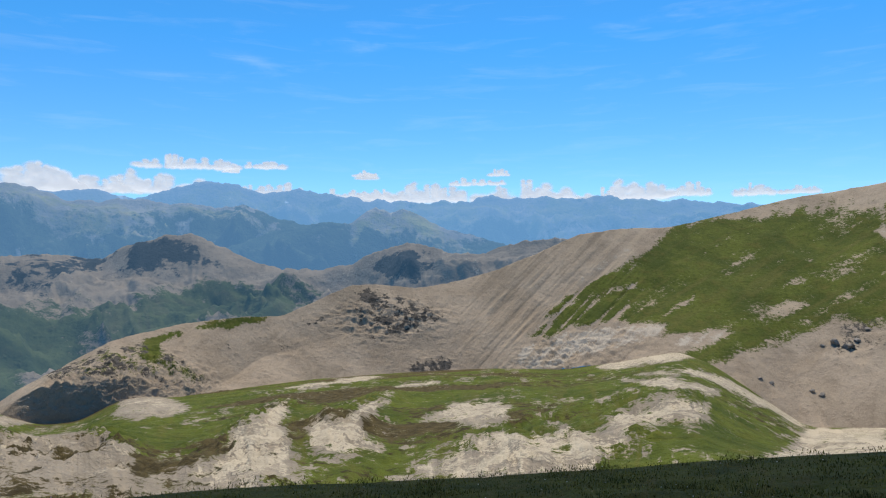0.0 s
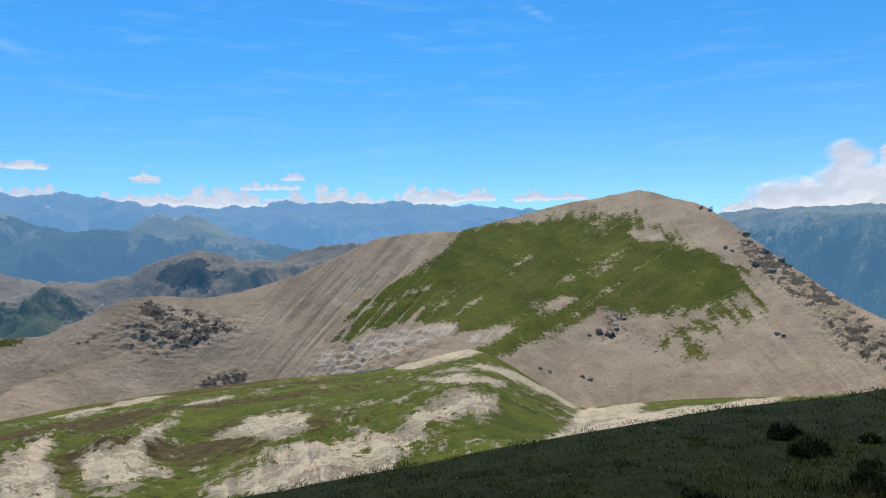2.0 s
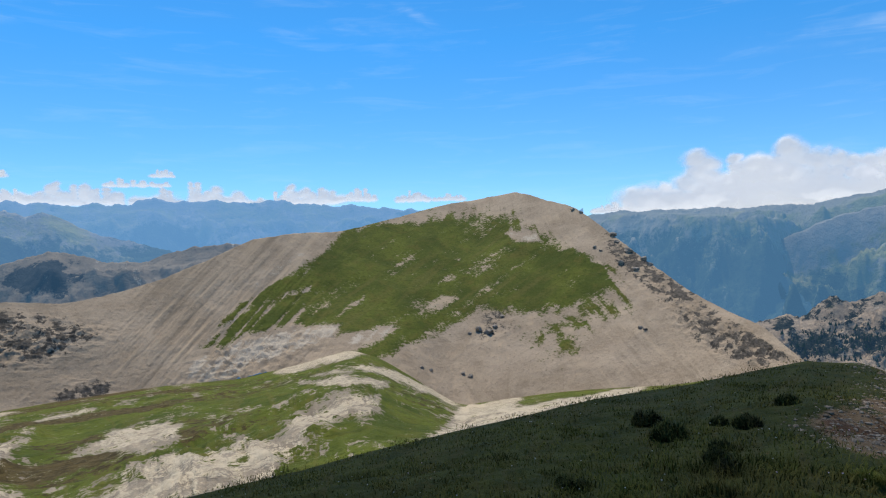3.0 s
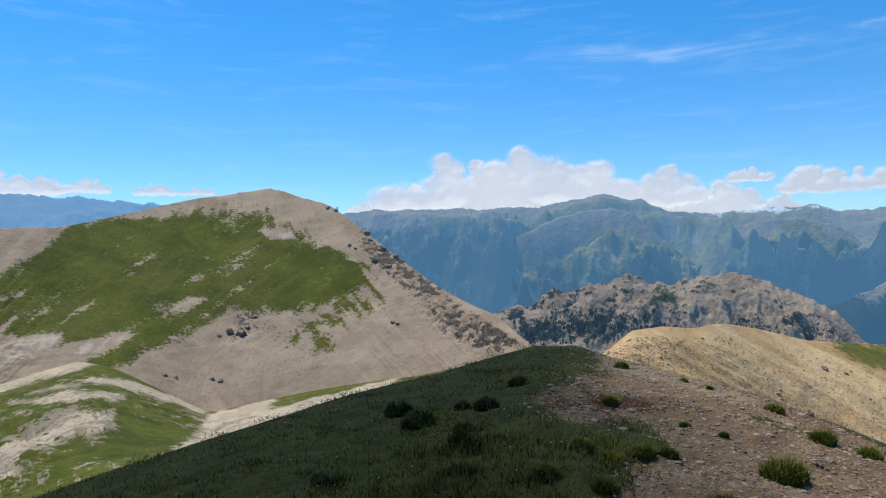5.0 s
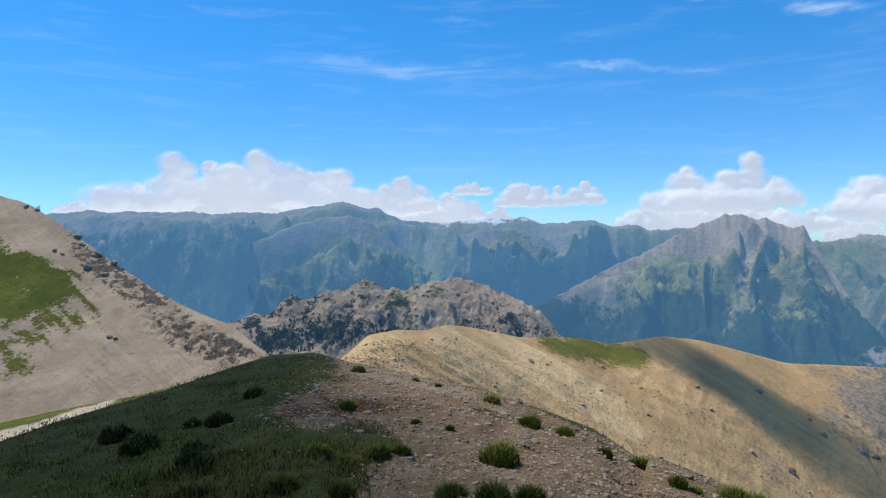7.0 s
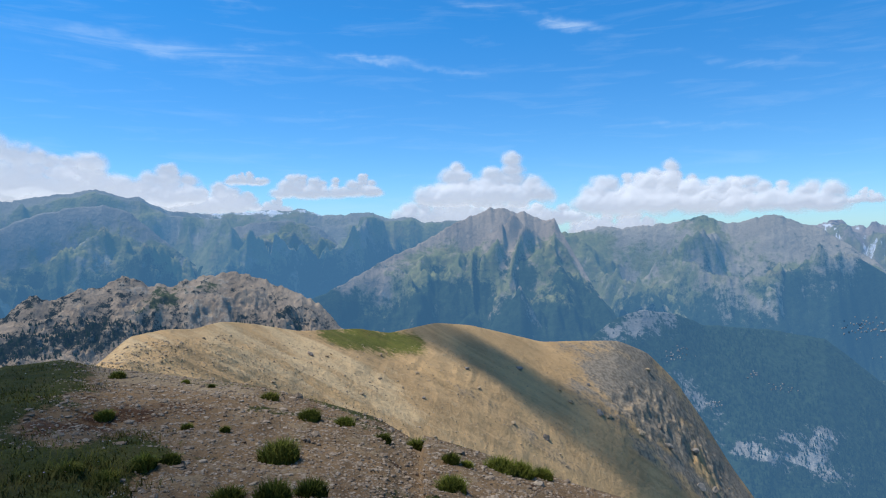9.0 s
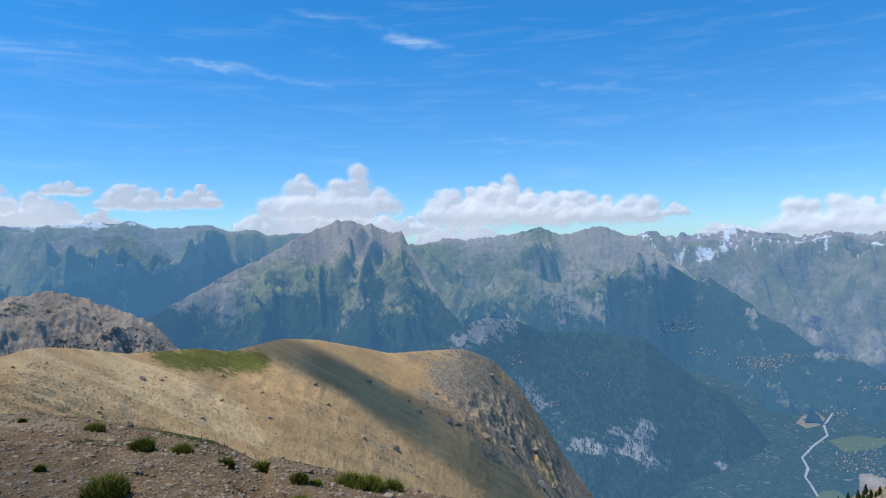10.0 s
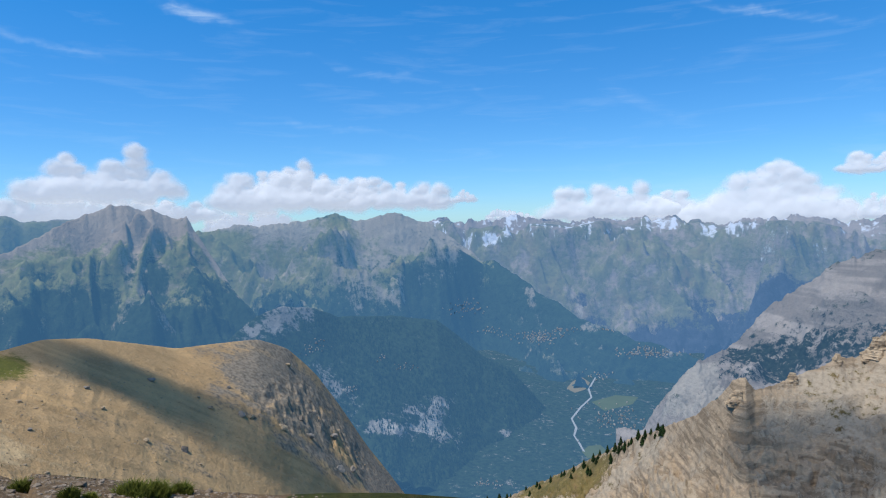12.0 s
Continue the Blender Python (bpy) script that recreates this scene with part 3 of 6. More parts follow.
def main_layers(A, E, S, X, Y, Z, w):
    turf = patches(A, E, [TURF, [(-24.5, -7.10), (-22.6, -6.46), (-18.3, -5.47), (-14.2, -5.52), (-17.4, -6.34), (-20.9, -6.54), (-23.1, -7.19), (-23.9, -8.69)]], 0.5, 0.9, 3, 3)
    # lanes of bare ground, slanting down the dome
    lane = fbm((A - 1.45 * E) / 0.9, (A + 0.7 * E) / 8.0, A * 0, 5, 77, 0.6)
    fall = np.interp(A, [16, 24, 34, 40], [-1.0, -1.3, 0.2, 0.9])
    scree = fbm((A + fall * E) / 0.42, (E - fall * A) / 7.0, A * 0, 5, 78, 0.6)
    rakes = fbm((A - 0.95 * E) / 0.36, (A + E) / 6.0, A * 0, 4, 79, 0.55)
    edge = ramp_to(A, 6, 9) * ramp_to(-A, -19, -13) * ramp_to(rakes, -0.1, 0.35)
    bare = patches(A, E, [[(12.3, -4.08), (14.3, -3.30), (16.5, -2.82), (16.2, -3.39), (14.2, -3.93)], [(13.6, -6.80), (14.8, -5.41), (15.8, -4.64), (15.6, -5.21), (14.6, -6.61)], [(26.2, -5.00), (27.5, -4.21), (29.2, -3.92), (28.7, -4.73), (26.9, -5.41)], [(18.2, -5.72), (21.0, -3.74), (21.3, -3.94), (18.5, -5.74)], [(7.3, -7.33), (9.4, -5.59), (11.6, -4.04), (11.8, -4.25), (9.4, -6.07), (7.6, -7.45)], [(33.2, 1.22), (35.9, 1.20), (36.7, 0.11), (34.4, 0.44)], [(12.4, -2.15), (16.3, 0.61), (16.8, 0.50), (12.9, -2.41)], [(10.4, -3.74), (14.4, -0.29), (14.7, -0.45), (10.9, -4.01)]], 0.3, 0.35, 5, 1)
    olive = patches(A, E, [[(18.8, 1.61), (24.3, 2.55), (29.2, 3.58), (34.1, 4.08), (37.3, 2.01), (39.9, -0.72), (42.6, -2.20), (44.2, -5.46), (42.0, -6.37), (39.3, -6.36), (32.0, 0.53), (24.2, 0.83)]], 0.6, 0.9, 13, 5)
    upper = patches(A, E, [[(33.1, 4.61), (35.5, 4.25), (39.2, 3.01), (41.8, 0.62), (40.0, -0.25), (36.3, 0.61), (34.0, 2.78), (29.2, 2.99), (24.2, 2.20), (29.2, 3.48)]], 0.5, 0.8, 8, 9)
    fringe = patches(A, E, [[(33.7, -5.58), (39.3, -4.96), (42.7, -3.60), (40.6, -8.23), (37.3, -10.10), (35.0, -8.23)]], 0.6, 0.8, 9, 10)
    slabs = patches(A, E, [[(5.9, -10.13), (7.1, -8.45), (9.8, -7.22), (13.3, -6.68), (16.5, -6.23), (19.2, -6.16), (18.5, -7.01), (16.1, -8.02), (13.3, -8.80), (8.5, -10.56)], [(18.8, -8.01), (20.1, -6.96), (24.3, -6.25), (23.9, -6.80), (21.4, -8.04)]], 0.4, 0.5, 10, 2)
    dark = patches(A, E, [[(-7.6, -3.36), (-4.2, -3.55), (0.3, -5.80), (-3.2, -7.22), (-6.6, -7.40), (-7.6, -5.21)], [(-11.9, -6.07), (-9.5, -4.93), (-9.0, -5.66), (-11.4, -6.56)], [(-4.7, -10.55), (-1.3, -9.42), (0.7, -9.67), (0.2, -10.86)],
                          [(-32.0, -9.24), (-26.3, -6.99), (-22.7, -7.89), (-18.8, -10.84), (-24.7, -9.85)], [(-18.8, -7.89), (-17.9, -7.48), (-17.4, -8.42), (-18.3, -8.60)], [(-15.2, -7.84), (-13.3, -7.44), (-13.1, -8.39), (-14.7, -8.56)],
                          [(30.6, -6.24), (33.7, -5.58), (33.7, -7.26), (31.2, -7.70)], [(40.9, 1.60), (46.8, -2.76), (51.1, -6.30), (56.2, -9.45), (52.9, -10.05), (48.7, -8.09), (46.7, -5.46), (43.0, -2.21)]], 0.5, 0.7, 6, 6)
    grass = turf * (0.92 + 0.25 * mottle(X, Y, Z, 34, 53) + 0.45 * lane) - 0.75 * bare * (0.75 + 0.9 * lane) - 0.45 * upper + np.maximum(fringe, olive) * (1 - turf) * (0.48 + 0.8 * scree + 0.3 * lane) - 0.6 * edge
    rib = patches(A, E, [[(-32.0, -9.24), (-26.3, -6.99), (-22.7, -7.89), (-18.8, -10.84), (-24.7, -9.85)]], 0.5, 0.7, 16, 5)
    return {"grass": np.clip(grass + 0.42 * rib, 0, 1), "dark": dark * np.clip(0.66 - 0.3 * w - 0.25 * rib + 0.8 * mottle(X, Y, Z, 4.5, 58), 0, 1), "pale": np.clip(bare * 0.35 + slabs * (0.5 + 0.6 * rakes) + 0.25 * scree * ramp_to(A, 34, 38), 0, 1), "rill": 0.5 + turf * (0.9 * lane - 0.05) + (1 - turf) * np.where(A < 20, 0.4 * scree + 0.75 * rakes * ramp_to(A, 0, 5), 0.42 * scree + 0.25 * mottle(X, Y, Z, 12, 57))}


def main_relief(A, E, S, X, Y, H):
    rocky = patches(A, E, [[(-10.9, -5.62), (-7.1, -3.03), (-3.2, -3.57), (0.7, -5.80), (-3.2, -7.71), (-7.1, -7.63)], [(-32.7, -9.97), (-26.7, -6.74), (-22.7, -7.44), (-18.8, -10.84), (-19.2, -11.71), (-32.3, -12.41)], [(-4.7, -10.55), (-1.3, -9.42), (0.7, -9.67), (0.2, -10.86)],
                           [(5.6, -10.37), (8.6, -7.71), (19.2, -6.30), (18.8, -7.46), (10.5, -10.29)], [(30.3, -6.48), (33.7, -5.58), (34.1, -7.74), (30.2, -8.16)],
                           [(40.5, 2.32), (45.2, -0.89), (51.9, -6.29), (56.8, -9.81), (52.5, -10.49), (48.7, -8.09), (45.1, -3.64), (41.7, -0.31)]], 0.6, 0.8, 12, 10)
    stone = fbm(X / 7, Y / 7, H / 4, 5, 88, 0.6, True)
    # rills raked down the scree below the crest
    rills = fbm((A - 0.95 * E) / 0.36, (A + E) / 6.0, A * 0, 4, 79, 0.55)
    return 3.0 * rocky * stone - 1.1 * rills * ramp_to(A, -2, 5) * ramp_to(-A, -20, -14)


MAIN = massif("mountain", [MAIN_CREST, MAIN_MID, MAIN_FOOT], -37.5, 68, 0.09, [85, 85], M_MAIN, 51, 0.08, 0.8, 2.4, 70, gain=0.45,
              gully=0.5, gully_size=14, layers=main_layers, relief=main_relief, even=0.6, label="grey scree mountain with a green grassy dome", category="mountain")

# meadow basin below the mountain
BASIN_FAR = [(-35.4, -10.80, 330), (-33.0, -11.99, 330), (-31.6, -12.59, 330), (-29.1, -12.65, 330), (-26.4, -11.41, 332), (-24.3, -11.27, 335), (-22.7, -11.55, 340), (-18.4, -11.32, 355), (-11.0, -10.82, 368), (-4.2, -10.56, 374), (4.2, -10.24, 378), (10.5, -10.24, 380), (15.1, -9.44, 384), (19.6, -8.43, 384), (22.2, -9.33, 380), (25.9, -11.68, 370), (29.0, -13.52, 362)] + [(28.8, -13.44, 364), (38.2, -12.39, 374), (47.0, -11.65, 372), (52.1, -10.68, 360), (56.5, -10.23, 345)]
BASIN_NEAR = [(-36.1, -19.59, 45), (-22.8, -22.20, 45), (0.6, -22.35, 45), (19.5, -20.08, 42), (33.9, -17.20, 38)] + [(42.5, -16.22, 35), (56.4, -13.41, 35)]
MOUNDS = [[(-35.4, -12.72), (-32.0, -13.45), (-30.2, -13.43), (-27.7, -13.76), (-25.8, -14.71), (-25.0, -16.26), (-25.4, -17.43), (-25.8, -18.49), (-35.4, -16.92)],
          [(-23.1, -17.74), (-20.6, -16.58), (-17.5, -16.25), (-13.8, -16.77), (-12.9, -17.72), (-11.0, -18.28), (-7.7, -19.13), (-13.9, -19.24), (-22.7, -18.61)],
          [(-25.6, -18.41), (-24.4, -17.08), (-22.7, -16.96), (-23.4, -18.53)],
          [(-18.2, -15.54), (-17.3, -14.30), (-15.2, -13.57), (-13.3, -12.00), (-13.1, -13.70), (-14.3, -14.30), (-12.9, -15.74), (-13.4, -16.59), (-17.5, -16.12)],
          [(-12.2, -16.23), (-11.0, -14.05), (-8.6, -14.16), (-6.2, -12.87), (-4.2, -11.98), (-4.7, -13.14), (-7.2, -14.22), (-7.2, -15.36), (-4.7, -16.80), (-6.2, -17.20), (-10.1, -17.11)],
          [(-4.8, -19.46), (-1.3, -17.77), (1.7, -16.44), (4.6, -15.65), (10.4, -15.13), (14.6, -15.14), (16.2, -16.14), (13.2, -17.43), (12.8, -18.76), (5.6, -19.51)],
          [(13.3, -14.32), (14.7, -13.35), (17.4, -12.61), (19.2, -12.10), (22.2, -12.42), (22.0, -13.52), (20.9, -14.26), (18.7, -13.99), (16.9, -15.22), (15.1, -14.98)]]


TERRACES = [[(12.8, -9.98), (16.1, -8.76), (19.2, -8.22), (21.8, -8.46), (20.9, -9.00), (17.4, -9.58), (14.7, -10.20)],
            [(18.7, -9.74), (22.2, -9.96), (25.5, -11.50), (29.0, -13.15), (28.6, -13.40), (25.1, -12.09), (21.8, -10.56)],
            [(19.1, -15.05), (20.7, -14.53), (20.8, -15.13), (19.4, -15.38)],
            [(13.3, -12.51), (14.9, -12.16), (15.1, -12.42), (13.5, -12.68)],
            [(23.0, -17.14), (27.8, -15.01), (29.0, -13.73), (33.9, -12.77), (33.9, -14.36), (27.8, -15.90), (25.0, -16.82)],
            [(23.5, -16.91), (30.0, -14.52), (37.2, -13.09), (44.9, -11.74), (44.4, -12.20), (38.1, -13.98), (30.4, -16.12)]]
STONES = [[(-4.7, -11.69), (-0.8, -11.14), (-0.2, -11.57), (-4.2, -11.89)],
          [(-14.7, -11.65), (-7.1, -10.68), (-4.7, -10.89), (-11.0, -11.57)],
          [(-27.1, -12.59), (-26.0, -11.32), (-23.5, -11.34), (-21.0, -12.45), (-21.4, -12.89), (-25.2, -13.07)],
          [(-34.7, -11.59), (-31.6, -12.15), (-31.8, -12.52), (-34.7, -12.17)],
          [(-2.3, -14.81), (0.7, -13.22), (3.6, -12.89), (6.3, -13.18), (5.6, -14.12), (3.1, -15.07), (0.2, -14.61)],
          [(15.1, -10.92), (19.2, -10.53), (23.0, -11.26), (22.2, -11.63), (17.4, -11.35)],
          [(16.0, -10.33), (21.4, -9.87), (21.3, -10.14), (16.5, -10.58)]]


def basin_layers(A, E, S, X, Y, Z, w):
    rock = patches(A, E, MOUNDS, 0.6, 0.6, 8, 2)
    stone = np.maximum(patches(A, E, STONES, 0.4, 0.5, 18, 2), patches(A, E, TERRACES, 0.4, 0.5, 18, 2))
    sward = patches(A, E, [[(6.3, -15.61), (8.5, -16.01), (11.4, -16.12), (10.9, -16.58), (7.5, -16.35)]], 0.3, 0.4, 28, 2)
    limestone = patches(A, E, MOUNDS[:1], 0.6, 0.6, 8, 2)
    fleck = ramp_to(fbm(A / 1.6, E / 0.45, A * 0, 5, 19, 0.62), 0.12, 0.4)
    heath = ramp_to(fbm(X / 40, Y / 40, Z / 40, 4, 29), -0.05, 0.4) * (1 - 0.6 * ramp_to(A, 0, 12)) * (1 - rock) * (1 - stone)
    return {"grass": np.clip(0.98 - 0.85 * stone - rock * (0.98 - 0.3 * fleck) - 0.42 * fleck + 0.9 * sward, 0, 1), "pale": np.clip((stone * 0.6 + rock * 0.62 + 0.3 * fleck) * (0.35 + 0.65 * ramp_to(A, -25, -19)), 0, 1), "dark": np.clip(heath * 0.95 + 0.5 * limestone * ramp_to(mottle(X, Y, Z, 5, 68), -0.2, 0.5), 0, 1)}


def basin_relief(A, E, S, X, Y, H):
    lift = patches(A, E, MOUNDS, 0.7, 0.8, 8, 9)
    ledge = fbm(X / 5, Y / 5, H / 3, 5, 66, 0.55, True)
    roll = fbm(X / 26, Y / 26, H / 26, 3, 67)
    return (lift * (2.4 + 1.6 * ledge) + 1.1 * roll + 0.45 * ledge) * np.clip(S * 6, 0, 1)


massif("ground", [BASIN_FAR, BASIN_NEAR], -38, 62, 0.1, [160], M_MEADOW, 61, 0.03, 0.8, 0.8, 40, gain=0.45, layers=basin_layers, relief=basin_relief, back=0.03, even=1.6,
       label="green alpine meadow with pale stony patches", category="ground", kind="structure")

# big blue range over the far valley
BLUE_CREST = [(38.7, 2.42, 4300), (43.2, 2.65, 4300), (47.4, 2.55, 4300), (51.4, 2.61, 4300), (57.5, 2.52, 4300)] + \
    [(46.7, 2.59, 4300), (51.5, 2.53, 4300), (57.5, 2.64, 4200), (61.4, 3.15, 4200), (62.8, 3.46, 4200), (64.5, 2.98, 4200), (65.9, 2.85, 4200), (68.0, 1.75, 4200), (70.8, 1.59, 4600), (74.4, 1.69, 4600), (78.6, 1.84, 4600), (80.2, 1.34, 4600), (82.6, 1.45, 4600), (84.5, 1.56, 4600), (85.9, 1.01, 4600), (88.7, 0.65, 4600)] + [(88.0, 1.01, 4600), (91.9, 0.75, 4600), (95.8, -0.21, 4600)]
BLUE_MID = [(32.0, -2.28, 3700), (50.5, -2.27, 3700), (65.2, -1.00, 3700), (72.1, -3.89, 3400), (78.6, -2.48, 3600), (88.6, -2.42, 3800)]
BLUE_FOOT = [(30, -14, 2800), (70, -14, 2800), (79, -10, 3750), (100, -10, 3750)]
# its left end is painted darker, for woods and a cloud's shadow together
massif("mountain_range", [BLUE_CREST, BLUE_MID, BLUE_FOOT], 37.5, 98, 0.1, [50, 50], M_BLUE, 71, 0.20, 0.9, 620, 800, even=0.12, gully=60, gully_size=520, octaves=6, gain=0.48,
       layers=cover(-2.2, 72, 0.62, 0.6, lambda A, E, S, X, Y, Z, w: {"dark": 0.55 * ramp_to(60 - A, 0, 8) * ramp_to(1.6 - E + mottle(X, Y, Z, 300, 76), 0, 2.0), "grass": -0.35 * ramp_to(60 - A, 0, 8), "snow": ramp_to(A, 66, 72) * ramp_to(E + 0.9 * mottle(X, Y, Z, 130, 75), 1.5, 2.2) * 0.6}),
       label="blue hazy mountain range with wooded slopes", category="mountain range", kind="structure")

# nearer spurs of the blue range
SPUR_A = [(43.6, -6.47, 3500), (47.5, -4.17, 3600), (51.5, -2.28, 3650), (55.0, -0.12, 3700), (58.4, 1.30, 3750), (60.9, 2.09, 3800), (63.3, 2.33, 3800), (65.2, 1.66, 3800), (67.5, -0.55, 3700), (69.8, -2.48, 3600), (72.1, -4.13, 3500), (75.2, -6.63, 3400)]
SPUR_B = [(64.9, -3.80, 3900), (68.3, -1.85, 3950), (71.5, 0.04, 4000), (74.4, 0.75, 4000), (77.4, 0.94, 4000), (79.6, 0.48, 4000), (81.4, -0.88, 3950), (83.2, -2.74, 3900), (84.7, -5.77, 3800), (87.8, -8.77, 3600)]
SPUR_FOOT_LINE = [(30, -13.2, 3000), (72, -13.2, 3000), (80, -10, 3600), (110, -10, 3600)]
for seed, crest, a0, a1 in ((171, SPUR_A, 45, 76), (172, SPUR_B, 66, 88)):
    massif("mountain_range", [crest, SPUR_FOOT_LINE], a0, a1, 0.1, [90], M_SPURS, seed, 0.2, 0.9, 480, 520, gully=50, gully_size=420, octaves=6, gain=0.48,
           layers=cover(-3.0, seed + 20, 0.6, 0.7),
           label="rugged blue-green spur of the far range", category="mountain range", kind="structure")

# brown rocky crag ridge
CRAG_CREST = [(47.5, -8.52, 800), (51.4, -6.69, 820), (54.4, -6.16, 830), (56.3, -5.90, 840), (58.3, -4.60, 850), (59.8, -4.85, 850), (61.3, -4.28, 860), (62.7, -4.04, 870), (64.4, -3.42, 880), (66.1, -3.91, 880), (68.0, -4.15, 890), (69.8, -3.76, 890), (72.1, -3.33, 900), (73.9, -3.23, 900), (75.6, -4.10, 890), (78.1, -5.19, 880), (79.8, -6.26, 870), (81.4, -8.16, 860), (83.3, -9.75, 850)]
CRAG_FOOT = [(47.4, -12.33, 690), (60.2, -11.61, 720), (74.3, -10.75, 750), (83.3, -10.59, 730)]


def crag_layers(A, E, S, X, Y, Z, w):
    woods = patches(A, E, [[(54.4, -6.75), (60.3, -6.07), (65.1, -6.80), (69.3, -7.69), (65.1, -8.71), (55.3, -9.19)], [(74.3, -6.65), (78.1, -7.43), (78.5, -8.30), (73.4, -8.51)]], 0.4, 0.7, 4)
    green = patches(A, E, [[(66.6, -4.87), (68.4, -4.15), (67.9, -6.77), (66.5, -7.26)], [(69.8, -4.85), (72.1, -3.66), (71.2, -4.84)]], 0.4, 0.7, 5)
    # shade in the clefts between the ribs, painted with the dark layer
    cleft_shade = ramp_to(0.6 * mottle(X, Y, Z, 30, 82) + 0.8 * (0.35 - FIELD["rib"]), 0.0, 0.5)
    return {"dark": np.clip(woods * 0.60 + 0.36 * cleft_shade, 0, 1), "grass": np.clip(green * 0.9 + 0.25 * ramp_to(mottle(X, Y, Z, 55, 85), 0.3, 0.7), 0, 1), "pale": ramp_to(w, 0.25, 0.6) * 0.4}


def crag_relief(A, E, S, X, Y, H):
    towers = fbm(X / 34, Y / 34, H / 60, 5, 83, 0.56, True)
    ribs = fbm(np.radians(A) * 850 / 26 + 1.5 * towers, S * 3, S * 0, 4, 84, 0.55, True)
    return 10 * (towers - 0.3) + 7 * (ribs - 0.3)


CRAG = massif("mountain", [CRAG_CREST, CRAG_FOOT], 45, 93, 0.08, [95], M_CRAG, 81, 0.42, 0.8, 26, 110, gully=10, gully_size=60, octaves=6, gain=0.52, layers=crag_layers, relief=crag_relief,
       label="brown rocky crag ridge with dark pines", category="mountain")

# pointed peak
PEAK_CREST = [(77.6, -6.36, 2950), (79.9, -5.55, 3000), (84.1, -3.35, 3200), (87.9, -1.52, 3450), (90.9, 0.13, 3650), (92.8, 1.08, 3750), (94.2, 1.50, 3800), (94.8, 1.78, 3800), (95.9, 1.66, 3800), (97.0, 1.25, 3800), (97.6, 1.58, 3800), (98.5, 0.92, 3800), (99.5, 0.56, 3800), (100.2, 0.74, 3800), (101.6, -1.79, 3550), (103.5, -5.24, 3300), (105.4, -7.67, 3100), (108.3, -10.51, 2900)]
PEAK_FOOT = [(70, -15.2, 2580), (116, -15.2, 2580)]
massif("mountain", [PEAK_CREST, PEAK_FOOT], 74, 114, 0.1, [90], M_PEAK, 91, 0.22, 0.7, 430, 620, even=0.12, gully=45, gully_size=420, octaves=6, gain=0.48,
       layers=cover(-5.2, 92, 0.62, 0.5, lambda A, E, S, X, Y, Z, w: {"grass": -0.7 * patches(A, E, [[(92.3, -0.14), (94.6, 1.39), (96.8, 1.16), (100.2, -0.19), (97.7, -1.47), (94.8, -1.66), (92.8, -1.13)]], 0.6, 0.8, 95, 3), "pale": 0.75 * patches(A, E, [[(87.3, -3.54), (89.8, -3.22), (92.7, -4.47), (92.5, -5.34), (89.8, -4.59), (87.9, -3.94)], [(96.4, -5.04), (98.7, -5.57), (98.9, -7.24), (96.7, -6.71), (96.2, -5.87)], [(99.1, -8.60), (100.1, -7.88), (100.5, -9.34), (99.3, -9.47)]], 1.0, 0.6, 96, 2) * ramp_to(mottle(X, Y, Z, 60, 98), -0.3, 0.2), "dark": 0.5 * patches(A, E, [[(80.3, -5.80), (84.0, -5.26), (87.9, -4.92), (92.7, -5.64), (96.1, -7.09), (99.1, -6.17), (100.6, -3.24), (105.7, -7.19), (105.7, -10.06), (79.8, -9.27)]], 0.8, 1.0, 97, 5)}),
       label="pointed mountain with dark woods on its lower slopes", category="mountain")
# range behind the peak, to its north
NEXT_CREST = [(96.7, -1.21, 4400), (101.2, -0.55, 4400), (104.1, -0.12, 4400), (107.5, -0.03, 4300), (109.9, 0.26, 4300), (112.2, 0.64, 4300), (114.0, 0.12, 4300), (117.3, 0.70, 4300), (120.1, -0.18, 4300), (122.1, -1.56, 4200), (124.9, -3.76, 4000)] + [(126.1, -3.71, 3650), (129.5, -6.36, 3350), (133.3, -8.77, 3100), (137.5, -10.27, 2950), (143.2, -11.96, 2850)]
NEXT_FOOT = [(90, -10.5, 3650), (108, -10.5, 3600), (116, -14.4, 2720), (150, -14.6, 2680)]
NEXT = massif("mountain_range", [NEXT_CREST, NEXT_FOOT], 96, 144, 0.1, [90], M_NEXT, 101, 0.30, 0.8, 520, 660, even=0.12, gully=60, gully_size=420, octaves=6, gain=0.48,
       layers=cover(-5.4, 102, 0.62, 0.5, lambda A, E, S, X, Y, Z, w: {"dark": ramp_to(A - 112, 0, 14) * 0.25 + ramp_to(E + 0.6 * w, 0.1, 0.6) * 0.4, "grass": -0.5 * patches(A, E, [[(113.9, -0.74), (116.9, -0.18), (120.3, -0.62), (122.2, -2.29), (118.3, -3.17), (114.4, -2.32)]], 0.6, 0.8, 106, 4)}),
       label="green and grey mountain range above the valley", category="mountain range", kind="structure")
# snowy range at the end
SNOW_CREST = [(117.4, 0.05, 4750), (121.8, 0.13, 4750), (124.7, -0.38, 4750), (127.7, 0.18, 4750), (130.1, -0.18, 4750), (132.5, -0.63, 4750), (134.9, -0.16, 4750), (136.7, -0.35, 4750), (140.7, -0.31, 4750), (144.6, -0.86, 4750), (146.6, -0.45, 4750), (149.4, -0.39, 4750), (151.3, -0.57, 4750), (153.1, -1.03, 4750), (155.5, -0.79, 4750), (159.7, -0.57, 4750)]
SNOW_MID = [(117.3, -2.90, 4300), (127.1, -3.63, 4200), (136.7, -3.29, 3800), (145.4, -4.70, 3700), (159.7, -4.05, 3700)]
SNOW_FOOT = [(110, -8, 4050), (128, -8.6, 3950), (137, -11.9, 3330), (165, -11.9, 3330)]
